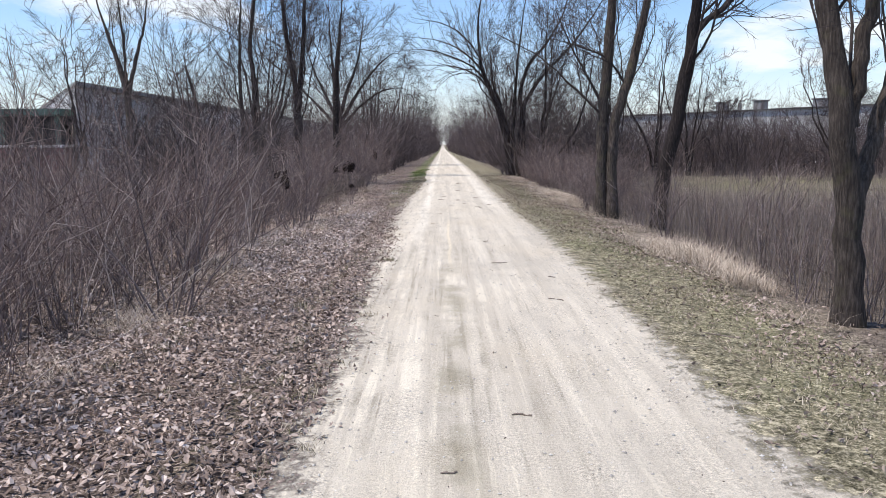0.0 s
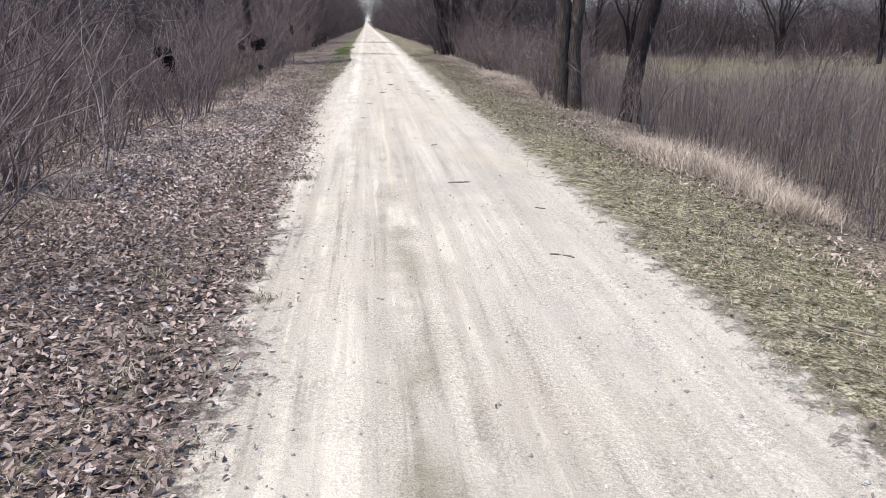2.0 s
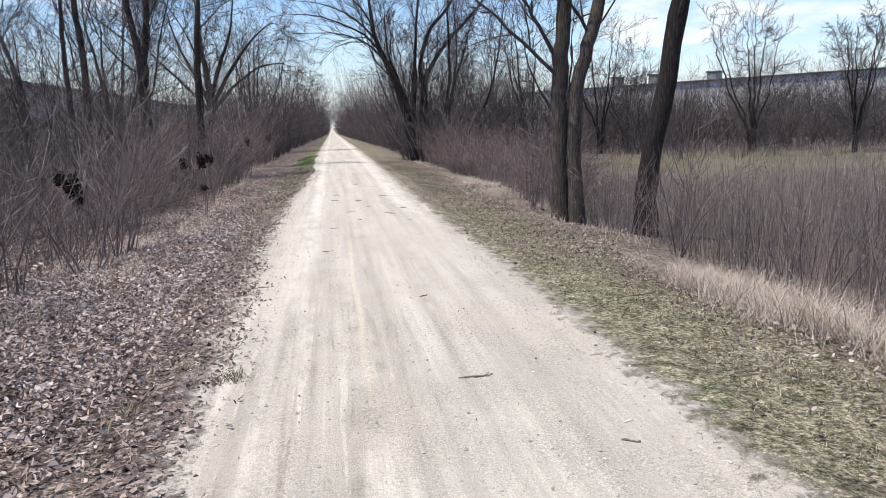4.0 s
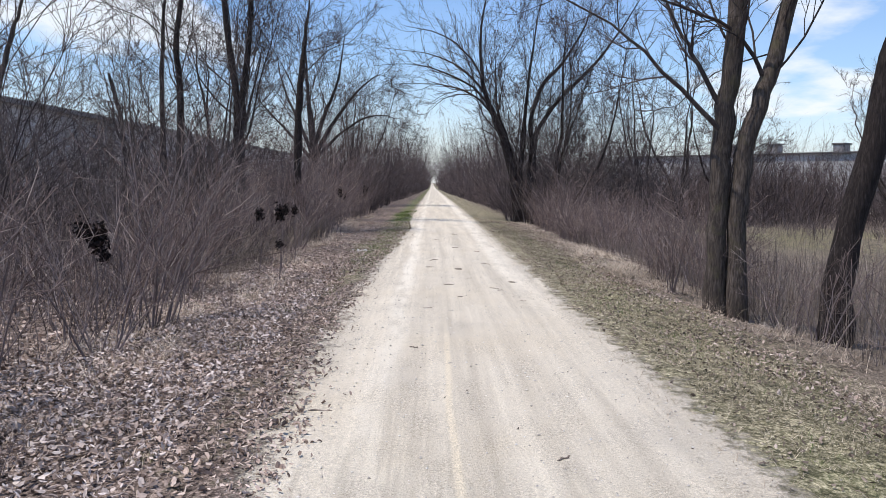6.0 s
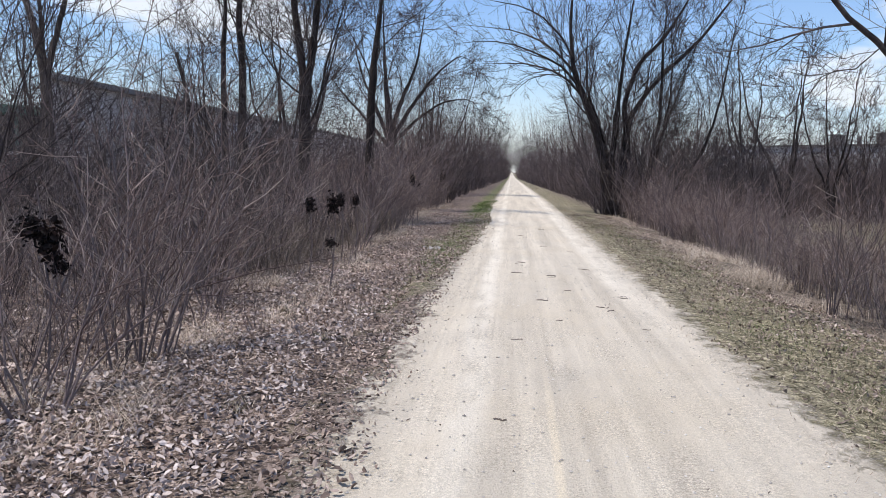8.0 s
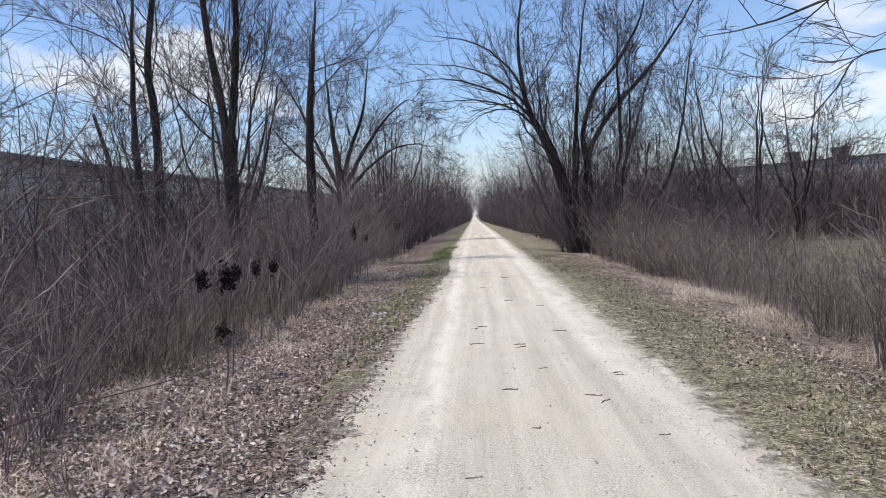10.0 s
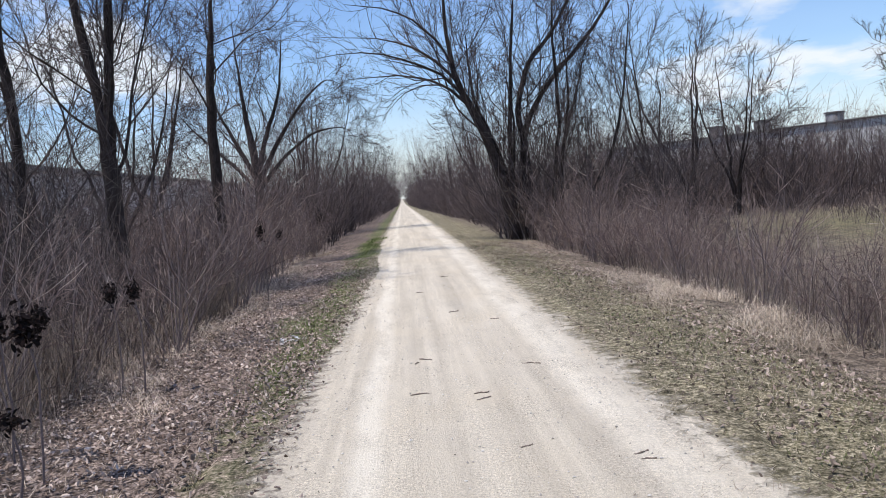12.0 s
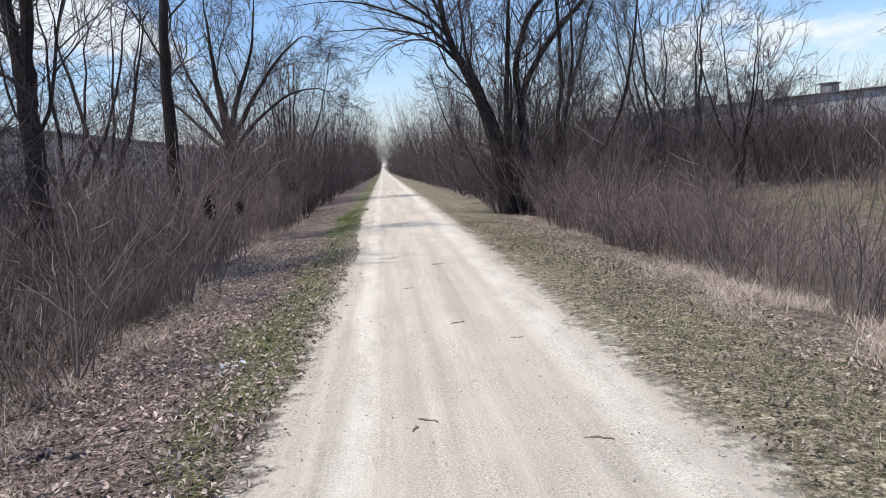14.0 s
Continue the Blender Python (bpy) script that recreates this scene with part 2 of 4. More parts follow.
def ground_material():
    """One surface for trail and verge, so that the trail's margin frays into litter and grass."""
    m, n, bsdf = shell("trail_litter_and_turf", 0.95, 0.1)
    pos = n.add("ShaderNodeNewGeometry").outputs["Position"]
    x, y, z = n.xyz(pos)
    wav = n.math("ADD", n.math("MULTIPLY", n.math("SUBTRACT", n.noise(pos, 0.7, 4.0), 0.5), 1.6),
                 n.math("MULTIPLY", n.math("SUBTRACT", n.noise(pos, 5.0, 4.0), 0.5), 0.7))
    xw = n.math("ADD", x, wav)
    crumb = n.noise(pos, 85.0, 5.0, 0.7)
    fine = n.math("ADD", n.math("MULTIPLY", n.noise(pos, 30.0, 5.0, 0.7), 0.6), n.math("MULTIPLY", crumb, 0.4))
    mid = n.noise(pos, 7.0, 5.0, 0.65)
    big = n.noise(pos, 0.45, 3.0)
    litter = n.ramp(fine, ((0.42, (0.03, 0.023, 0.02)), (0.51, (0.155, 0.119, 0.1)), (0.61, (0.45, 0.362, 0.312))))
    turf = n.ramp(fine, ((0.41, (0.045, 0.04, 0.025)), (0.5, (0.205, 0.183, 0.115)), (0.59, (0.52, 0.46, 0.33))))
    green = n.ramp(fine, ((0.41, (0.045, 0.065, 0.02)), (0.5, (0.125, 0.145, 0.055)), (0.59, (0.25, 0.25, 0.13))))
    straw = n.ramp(fine, ((0.41, (0.06, 0.048, 0.04)), (0.5, (0.16, 0.13, 0.105)), (0.59, (0.3, 0.25, 0.2))))
    meadow = n.ramp(fine, ((0.41, (0.06, 0.056, 0.03)), (0.5, (0.155, 0.145, 0.075)), (0.59, (0.26, 0.238, 0.135))))
    turf = n.mix(n.math("MULTIPLY", n.span(n.math("ADD", big, n.math("MULTIPLY", mid, 0.5)), 0.74, 0.95, 0.0, 0.38), n.span(y, 17.0, 23.0, 1.0, 0.55)), turf, green)
    turf = n.mix(n.span(y, 15.0, 21.0, 0.0, 0.16), turf, litter)
    field = n.mix(n.math("MULTIPLY", n.span(n.noise(pos, 0.16, 4.0), 0.36, 0.6, 0.2, 0.7), n.math("MULTIPLY", n.span(y, 30.0, 40.0, 0.1, 1.0), n.span(x, 11.0, 15.0, 0.3, 1.0))), straw, meadow)
    right = n.mix(n.span(xw, 3.2, 4.0), turf, straw)
    right = n.mix(n.span(xw, 8.0, 11.0), right, field)
    deep = n.math("MAXIMUM", n.math("MULTIPLY", n.span(y, 30.0, 36.0), n.span(xw, 9.0, 11.0, 1.0, 0.0)),
                  n.span(n.math("ADD", n.math("ADD", y, n.math("MULTIPLY", x, 0.28)), n.math("MULTIPLY", wav, 1.5)), 60.5, 62.5))
    right = n.mix(n.math("MULTIPLY", deep, n.span(xw, 3.8, 4.6)), right, litter)
    left = n.mix(n.span(n.math("ADD", n.math("MULTIPLY", n.math("ABSOLUTE", n.math("ADD", xw, 1.3)), -1.0), n.math("MULTIPLY", n.span(y, 18.0, 26.0), 0.45)), -0.1, 0.35, 0.0, 0.8), litter, green)
    col = n.mix(n.span(xw, -0.2, 0.9), left, right)
    k = n.span(big, 0.3, 0.7, 0.85, 1.15)
    col = n.mix(1.0, col, n.join(k, k, k), "MULTIPLY")
    clump = n.span(n.noise(pos, 6.5, 4.0, 0.65), 0.36, 0.64, 0.55, 1.42)
    col = n.mix(1.0, col, n.join(clump, clump, clump), "MULTIPLY")
    stone, bumps = trail_colour(n, pos, x, y)
    fray = n.math("ADD", n.math("MULTIPLY", n.math("SUBTRACT", n.noise(pos, 1.1, 3.0), 0.5), 0.45),
                  n.math("ADD", n.math("MULTIPLY", n.math("SUBTRACT", mid, 0.5), 0.75), n.math("MULTIPLY", n.math("SUBTRACT", fine, 0.5), 0.9)))
    middle = n.math("ADD", n.math("ADD", n.span(y, 7.0, 13.0, 0.49, 0.385), n.span(y, 13.0, 18.0, 0.0, -0.085)), n.span(y, 18.0, 28.0, 0.0, 0.08))
    half = n.math("ADD", n.math("ADD", n.span(y, 7.0, 13.0, 1.27, 1.42), n.span(y, 13.0, 18.0, 0.0, -0.05)), n.span(y, 18.0, 28.0, 0.0, -0.09))
    off = n.math("ADD", n.math("SUBTRACT", n.math("ABSOLUTE", n.math("SUBTRACT", x, middle)), half), fray)
    bare = n.span(off, -0.06, 0.1, 1.0, 0.0)
    n.put(bsdf.inputs["Base Color"], n.mix(bare, col, stone))
    height = n.math("ADD", n.math("MULTIPLY", bare, n.math("MULTIPLY", bumps, 0.4)), n.math("MULTIPLY", n.math("SUBTRACT", 1.0, bare), n.math("ADD", fine, mid)))
    relief(n, bsdf, height, 0.9, 0.025)
    return m


def plain(name, base, dirt, scale, rough=0.7, metal=0.0):
    m, n, bsdf = shell(name, rough, 0.3)
    pos = n.add("ShaderNodeTexCoord").outputs["Object"]
    x, y, z = n.xyz(pos)
    a = n.noise(n.join(x, y, n.math("MULTIPLY", z, 0.25)), scale, 6.0, 0.65)
    b = n.noise(pos, scale * 0.12, 3.0)
    col = n.mix(n.span(n.math("ADD", a, b), 0.8, 1.25), base, dirt)
    n.put(bsdf.inputs["Base Color"], col)
    bsdf.inputs["Metallic"].default_value = metal
    relief(n, bsdf, a, 0.3, 0.02)
    return m


M_GROUND = ground_material()
M_WALL_GREY = plain("weathered_grey_cladding", (0.67, 0.64, 0.625), (0.5, 0.475, 0.46), 0.8)
M_WALL_WHITE = plain("white_painted_block", (0.6, 0.6, 0.59), (0.45, 0.44, 0.42), 0.8)
M_ROOF = plain("dark_roof_felt", (0.1, 0.1, 0.105), (0.17, 0.165, 0.16), 0.7)
M_FASCIA = plain("weathered_roof_edge", (0.3, 0.285, 0.275), (0.2, 0.19, 0.185), 0.9)
M_BRICK = plain("dull_red_brick", (0.2, 0.105, 0.098), (0.14, 0.085, 0.08), 2.0)
M_UNIT = plain("dull_sheet_metal", (0.3, 0.3, 0.31), (0.2, 0.17, 0.15), 1.5, 0.6, 0.2)
# near-black base colour stands in for the shade inside the shed's open bays
M_DARK = plain("shaded_bay_opening", (0.03, 0.032, 0.034), (0.05, 0.05, 0.05), 0.8)
M_GREENTRIM = plain("green_trim", (0.10, 0.17, 0.14), (0.07, 0.12, 0.1), 0.8)


# ---------------------------------------------------------------- mesh helpers
def mesh_of(name, verts, faces, material, smooth=True):
    """A mesh from arrays: verts (n, 3) and faces (m, 3 or 4)."""
    me = bpy.data.meshes.new(name)
    verts, faces = np.asarray(verts, np.float32), np.asarray(faces, np.int32)
    n, k = faces.shape
    me.vertices.add(len(verts))
    me.vertices.foreach_set("co", verts.ravel())
    me.loops.add(n * k)
    me.loops.foreach_set("vertex_index", faces.ravel())
    me.polygons.add(n)
    me.polygons.foreach_set("loop_start", np.arange(0, n * k, k, dtype=np.int32))
    me.polygons.foreach_set("use_smooth", np.full(n, smooth))
    me.update(calc_edges=True)
    me.materials.append(material)
    return me


def part(name, me, parent, label=""):
    ob = new(name, me)
    ob.parent = parent
    return tagged(ob, label) if label else ob


def bm_mesh(name, bm, material, smooth=False):
    me = bpy.data.meshes.new(name)
    bm.normal_update()
    bm.to_mesh(me)
    bm.free()
    for p in me.polygons:
        p.use_smooth = smooth
    me.materials.append(material)
    return me


def box(lo, hi, name, material, bevel=0.0):
    bm = bmesh.new()
    bmesh.ops.create_cube(bm, size=1.0)
    for v in bm.verts:
        v.co = Vector([lo[i] + (v.co[i] + 0.5) * (hi[i] - lo[i]) for i in range(3)])
    if bevel:
        bmesh.ops.bevel(bm, geom=bm.edges[:], offset=bevel, segments=2, affect="EDGES")
    return bm_mesh(name, bm, material)


def prism(outline, z0, z1, name, material):
    """A block that stands on a flat outline given anticlockwise."""
    bm = bmesh.new()
    low = [bm.verts.new((x, y, z0)) for x, y in outline]
    high = [bm.verts.new((x, y, z1)) for x, y in outline]
    n = len(outline)
    bm.faces.new(low[::-1])
    bm.faces.new(high)
    for i in range(n):
        j = (i + 1) % n
        bm.faces.new((low[i], low[j], high[j], high[i]))
    return bm_mesh(name, bm, material)


def unit(v):
    return v / np.maximum(np.linalg.norm(v, axis=-1, keepdims=True), 1e-9)


def tubes(P, R, sides):
    """Tubes along the lines P (n, k, 3) with radii R (n, k): verts and quads."""
    n, k, _ = P.shape
    T = unit(np.gradient(P, axis=1))
    first = T[:, :1, :]
    ref = np.where(np.abs(first[..., 2:3]) > 0.7, np.array([1.0, 0.13, 0.07]), np.array([0.05, 0.1, 1.0]))
    U = unit(np.cross(T, np.broadcast_to(ref, T.shape)))
    V = np.cross(T, U)
    a = np.linspace(0, 2 * np.pi, sides, endpoint=False)
    ring = (U[:, :, None, :] * np.cos(a)[None, None, :, None] + V[:, :, None, :] * np.sin(a)[None, None, :, None])
    verts = P[:, :, None, :] + ring * R[:, :, None, None]
    i, j, s = np.meshgrid(np.arange(n), np.arange(k - 1), np.arange(sides), indexing="ij")
    s2 = (s + 1) % sides
    q = np.stack([(i * k + j) * sides + s, (i * k + j) * sides + s2, (i * k + j + 1) * sides + s2, (i * k + j + 1) * sides + s], -1)
    return verts.reshape(-1, 3), q.reshape(-1, 4)


def spikes(P, R):
    """Tapering twigs from the first to the last point of each line: three sides that meet in a tip."""
    a, b = P[:, 0], P[:, -1]
    d = unit(b - a)
    u = unit(np.cross(d, np.where(np.abs(d[:, 2:3]) > 0.7, np.array([[1.0, 0.13, 0.07]]), np.array([[0.05, 0.1, 1.0]]))))
    v = np.cross(d, u)
    r = R[:, :1]
    V = np.stack([a + r * u, a + r * (-0.5 * u + 0.866 * v), a + r * (-0.5 * u - 0.866 * v), b], 1).reshape(-1, 3)
    i = np.arange(len(a))[:, None, None] * 4
    return V, (i + np.array([[[0, 1, 3], [1, 2, 3], [2, 0, 3]]])).reshape(-1, 3)


def merge(pieces):
    """Joins tubes and spikes; where both come together all faces become triangles."""
    if len({f.shape[1] for _, f in pieces}) > 1:
        pieces = [(v, f if f.shape[1] == 3 else np.concatenate([f[:, [0, 1, 2]], f[:, [0, 2, 3]]])) for v, f in pieces]
    vs, fs, at = [], [], 0
    for v, f in pieces:
        vs.append(v)
        fs.append(f + at)
        at += len(v)
    return np.concatenate(vs), np.concatenate(fs)


def sprout(P, R, m, rng, span=(0.2, 1.0), size=0.4, angle=45, k=5, thick=0.5, up=0.15, wander=0.15, thin=0.004, even=True):
    """m shoots from each line in P: new lines and radii. size: length against the parent's."""
    n, kk, _ = P.shape
    i = np.repeat(np.arange(n), m)
    if even:
        t = (np.tile(np.arange(m), n) + rng.uniform(0, 1, n * m)) / m
    else:
        t = rng.uniform(0, 1, n * m)
    t = span[0] + t * (span[1] - span[0])
    s = np.clip(t * (kk - 1), 0, kk - 1.001)
    j = s.astype(int)
    f = (s - j)[:, None]
    p = P[i, j] * (1 - f) + P[i, j + 1] * f
    r = R[i, j] * (1 - f[:, 0]) + R[i, j + 1] * f[:, 0]
    d = unit(P[i, j + 1] - P[i, j])
    v = rng.normal(size=d.shape)
    v = unit(v - (v * d).sum(1, keepdims=True) * d)
    a = np.radians(angle * rng.uniform(0.65, 1.3, n * m))[:, None]
    d = d * np.cos(a) + v * np.sin(a)
    whole = np.linalg.norm(np.diff(P, axis=1), axis=2).sum(1)[i]
    step = (whole * size * (1.15 - 0.7 * (t - span[0])) * rng.uniform(0.55, 1.25, n * m) / (k - 1))[:, None]
    out = [p]
    for _ in range(k - 1):
        d = unit(d + rng.normal(size=d.shape) * wander + np.array([0, 0, up]))
        p = p + d * step
        out.append(p)
    Q = np.stack(out, 1)
    r0 = np.maximum(r * thick, thin * 1.3)
    taper = np.linspace(0, 1, k)[None, :]
    return Q, r0[:, None] * (1 - taper) + thin * taper


def spline(points, k, rng, shake=0.02):
    """k points on a smooth line through the given ones (x, y, z, radius)."""
    pts = np.array(points, float)
    n = len(pts)
    ext = np.vstack([2 * pts[0] - pts[1], pts, 2 * pts[-1] - pts[-2]])
    out = []
    for s in np.linspace(0, n - 1, k):
        j = min(int(s), n - 2)
        t = s - j
        a, b, c, d = ext[j:j + 4]
        out.append(0.5 * (2 * b + (c - a) * t + (2 * a - 5 * b + 4 * c - d) * t * t + (3 * b - a - 3 * c + d) * t ** 3))
    out = np.array(out)
    out[1:, :3] += rng.normal(size=(k - 1, 3)) * shake
    out[:, 3] = np.maximum(out[:, 3], 0.006)
    return out[None, :, :3], out[None, :, 3]


# ---------------------------------------------------------------- ground and path
def far_fall(y):
    """The trail sinks gently beyond the large tree."""
    return -0.0055 * np.clip(np.asarray(y, float) - 50.0, 0, 300)


def ground_height(x, y):
    """The trail runs on a low bank; the field beside it lies lower."""
    x = np.asarray(x, float)
    z = np.interp(x, [-60, -14, -7, -4, -2.6, -1.2, -0.7, 0.4, 1.6, 2.2, 3.4, 4.2, 5.2, 7.5, 10, 60],
                  [-0.7, -0.5, -0.35, -0.16, -0.09, -0.045, -0.025, -0.02, -0.03, -0.06, -0.17, -0.28, -0.45, -0.75, -0.85, -0.85])
    side = np.clip((np.abs(x - 0.4) - 1.1) / 1.5, 0, 1)
    bump = 0.03 * np.sin(2.1 * x + 0.7 * y) + 0.025 * np.sin(1.3 * y - 1.9 * x + 1.0) + 0.015 * np.sin(4.7 * x + 3.9 * y)
    return z + side * bump + far_fall(y)


def steps(*runs):
    return np.unique(np.round(np.concatenate([np.arange(a, b, c) for a, b, c in runs]), 4))


def sheet(xs, ys, zf):
    X, Y = np.meshgrid(xs, ys, indexing="ij")
    V = np.stack([X, Y, zf(X, Y)], -1).reshape(-1, 3)
    i, j = np.meshgrid(np.arange(len(xs) - 1), np.arange(len(ys) - 1), indexing="ij")
    a = i * len(ys) + j
    return V, np.stack([a, a + len(ys), a + len(ys) + 1, a + 1], -1).reshape(-1, 4)


xs = steps((-1500, -100, 200), (-100, -12, 8), (-12, 10, 0.3), (10, 100, 8), (100, 1501, 200))
ys = steps((-400, -8, 40), (-8, 50, 0.5), (50, 360, 10), (360, 1801, 200))
ground = tagged(new("ground", mesh_of("ground", *sheet(xs, ys, ground_height), M_GROUND)),
                "leaf-littered and grassy ground beside the trail", "ground", kind="structure")


def path_height(x, y):
    return 0.0 - 0.012 * ((x - 0.42) / 1.2) ** 2 + 0.003 * np.sin(9 * x + 0.35 * y) + 0.002 * np.sin(23 * x + 0.8 * y) + far_fall(y)


def left_edge(y):
    return -0.80 + np.interp(y, [7, 13, 18, 28], [0.04, -0.13, -0.17, -0.02]) - 0.08 * np.sin(0.31 * y + 1.0) - 0.05 * np.sin(0.9 * y) - 0.025 * np.sin(3.7 * y + 1.0) - 0.012 * np.sin(9.1 * y)


def right_edge(y):
    return 1.62 + np.interp(y, [7, 13, 18], [0.08, 0.14, 0.0]) + 0.07 * np.sin(0.27 * y + 0.4) + 0.05 * np.sin(1.1 * y + 2.0) + 0.025 * np.sin(3.1 * y) + 0.012 * np.sin(8.3 * y + 1.0)


def path_mesh():
    ys = steps((-10, 48, 0.12), (48, 120, 0.8), (120, 351, 5.0), (351, 421, 12.0))
    u = np.linspace(0, 1, 31)
    L, Rr = left_edge(ys) - 0.5, right_edge(ys) + 0.5
    X = L[None, :] * (1 - u[:, None]) + Rr[None, :] * u[:, None]
    Y = np.broadcast_to(ys, X.shape)
    Z = path_height(X, Y)
    Z = np.maximum(Z, ground_height(X, Y) + 0.004)
    Z[0], Z[-1] = Z[0] - 0.06, Z[-1] - 0.06
    V = np.stack([X, Y, Z], -1).reshape(-1, 3)
    i, j = np.meshgrid(np.arange(30), np.arange(len(ys) - 1), indexing="ij")
    a = i * len(ys) + j
    return mesh_of("path", V, np.stack([a, a + len(ys), a + len(ys) + 1, a + 1], -1).reshape(-1, 4), M_GROUND)


path = tagged(new("path", path_mesh()), "pale crushed limestone trail with faint wheel streaks", "path", kind="structure")


# ---------------------------------------------------------------- trees
def make_tree(name, base, stems, seed, label, limbs=(9, 8, 6), limb_size=0.5, limb_from=0.3, trunk_material=M_BARK, extra=(),
              droop=0.0, up=0.2, twig=0.006, angle=48, group="", sub=0.5, apart=True, limb_thick=0.23):
    """A bare tree. base: its foot; stems and extra limbs: lines of (x, y, z, radius) from the foot."""
    rng = np.random.default_rng(seed)
    root = tagged(new(name), label, "tree", group)
    root.location = base
    trunk_v, lines = [], []
    for pts in stems:
        P, R = spline(pts, 22 if apart else 16, rng, 0.014 if apart else 0.05)
        R = R * (1 + 0.035 * np.sin(np.arange(R.shape[1]) * 2.3) + rng.normal(0, 0.03, R.shape[1]))
        R[0, 0] *= 1.28
        R[0, 1] *= 1.12
        trunk_v.append(tubes(P, R, 11))
        lines.append((P, R))
    for q in range(len(stems)):
        part("trunk", mesh_of("trunk", *trunk_v[q], trunk_material), root)
    given = [spline(pts, 9, rng, 0.016) for pts in extra]
    P, R = (np.concatenate([a for a, _ in lines]), np.concatenate([b for _, b in lines]))
    L1 = sprout(P, R, limbs[0], rng, (limb_from, 0.99), limb_size, angle, 9, limb_thick, up, 0.17, twig)
    if given:
        L1 = (np.concatenate([L1[0]] + [g[0] for g in given]), np.concatenate([L1[1]] + [g[1] for g in given]))
    L2 = sprout(L1[0], L1[1], limbs[1], rng, (0.18, 1.0), sub, 42, 6 if apart else 4, 0.55, up * 0.6 - droop * 0.5, 0.16, twig * 0.8)
    out = [tubes(*L2, 4 if apart else 3)]
    if apart:
        for q in range(len(L1[0])):
            part("limb", mesh_of("limb", *tubes(L1[0][q:q + 1], L1[1][q:q + 1], 6), M_LIMB), root)
    else:
        out.append(tubes(*L1, 5))
    last = len(limbs) == 3
    L3 = sprout(L2[0], L2[1], limbs[2], rng, (0.15, 1.0), 0.55, 40, 3, 0.7, up * 0.4 - droop, 0.18, twig * 0.65)
    out.append(spikes(*L3) if last else tubes(*L3, 3))
    if len(limbs) > 3:
        L4 = sprout(L3[0], L3[1], limbs[3], rng, (0.2, 1.0), 0.55, 38, 2, 0.8, -droop, 0.15, twig * 0.55)
        out.append(spikes(*L4))
    part("crown", mesh_of("crown", *merge(out), M_TWIG), root, "fine bare twigs")
    return root


make_tree("tree", (4.1, 7.6, -0.28), [
    [(0, 0, -0.15, 0.15), (-0.04, 0, 0.8, 0.132), (-0.12, 0, 1.6, 0.125), (-0.22, 0, 2.2, 0.11), (-0.36, 0.1, 3.2, 0.098), (-0.7, 0.3, 5.5, 0.07), (-0.8, 0.4, 8.0, 0.02)],
    [(-0.12, 0, 2.0, 0.075), (-0.06, 0, 2.5, 0.07), (0.02, 0, 3.2, 0.064), (0.3, -0.1, 5.0, 0.05), (0.5, 0, 7.5, 0.015)],
    [(0.02, 0.1, 1.2, 0.085), (0.2, 0.2, 1.7, 0.08), (0.38, 0.25, 2.5, 0.075), (0.9, 0.5, 4.5, 0.06), (1.2, 0.7, 7.0, 0.015)]],
    11, "grey-barked forked tree, bare, beside the grass verge", (7, 8, 6, 5), 0.32, 0.4, twig=0.004, limb_thick=0.18)

make_tree("tree", (4.05, 18.85, -0.28), [
    [(-0.12, 0.05, -0.1, 0.15), (-0.17, 0.05, 1.2, 0.132), (-0.16, 0.05, 2.0, 0.134), (-0.14, 0.05, 2.65, 0.135), (-0.1, 0.0, 3.5, 0.125), (-0.02, 0, 5.0, 0.11), (0.1, 0.1, 8.0, 0.06), (0.2, 0.1, 11.0, 0.015)],
    [(0.12, -0.05, -0.1, 0.135), (0.07, -0.05, 1.2, 0.125), (0.08, -0.05, 1.85, 0.125), (0.14, -0.05, 2.4, 0.12), (0.29, -0.05, 2.95, 0.115), (0.48, 0, 3.6, 0.108), (0.9, 0.1, 5.4, 0.085), (1.5, 0.2, 8.5, 0.04), (1.8, 0.2, 10.5, 0.012)]],
    112, "twin-stemmed grey tree with furrowed bark, bare", (8, 9, 6, 5), 0.3, 0.5, twig=0.004, limb_thick=0.15,
    extra=[[(-0.2, 0, 2.55, 0.036), (-0.78, 0, 3.08, 0.029), (-1.3, 0, 3.55, 0.022), (-1.76, 0.1, 3.95, 0.016), (-2.8, 0.2, 4.5, 0.01)],
           [(-0.25, 0, 2.9, 0.036), (-0.6, 0.05, 3.56, 0.028), (-0.8, 0.1, 3.9, 0.022), (-1.3, 0.2, 5.0, 0.01)],
           [(0.3, -0.05, 3.3, 0.03), (-0.1, -0.1, 3.83, 0.023), (-0.65, -0.1, 4.1, 0.02), (-1.5, -0.2, 4.3, 0.008)],
           [(0.45, 0.0, 3.6, 0.011), (-0.1, 0.6, 3.4, 0.008), (-0.55, 0.95, 2.98, 0.006), (-0.88, 0.95, 2.85, 0.005), (-1.21, 0.95, 2.39, 0.003)]])

make_tree("tree", (5.03, 17.9, -0.45), [
    [(0, 0, -0.1, 0.19), (0.05, 0, 1.0, 0.175), (0.27, 0, 2.05, 0.165), (0.54, 0, 3.6, 0.145), (0.67, 0, 4.6, 0.13), (0.8, 0.1, 6.0, 0.1), (1.0, 0.2, 9.0, 0.05), (1.1, 0.2, 11, 0.012)]],
    13, "dark leaning tree, bare, on the bank slope", (10, 9, 6, 5), 0.34, 0.38, M_BARK_DARK,
    extra=[[(0.67, 0, 4.45, 0.09), (1.1, 0, 4.85, 0.075), (1.6, 0.05, 5.3, 0.06), (2.6, 0.2, 6.6, 0.02)]])

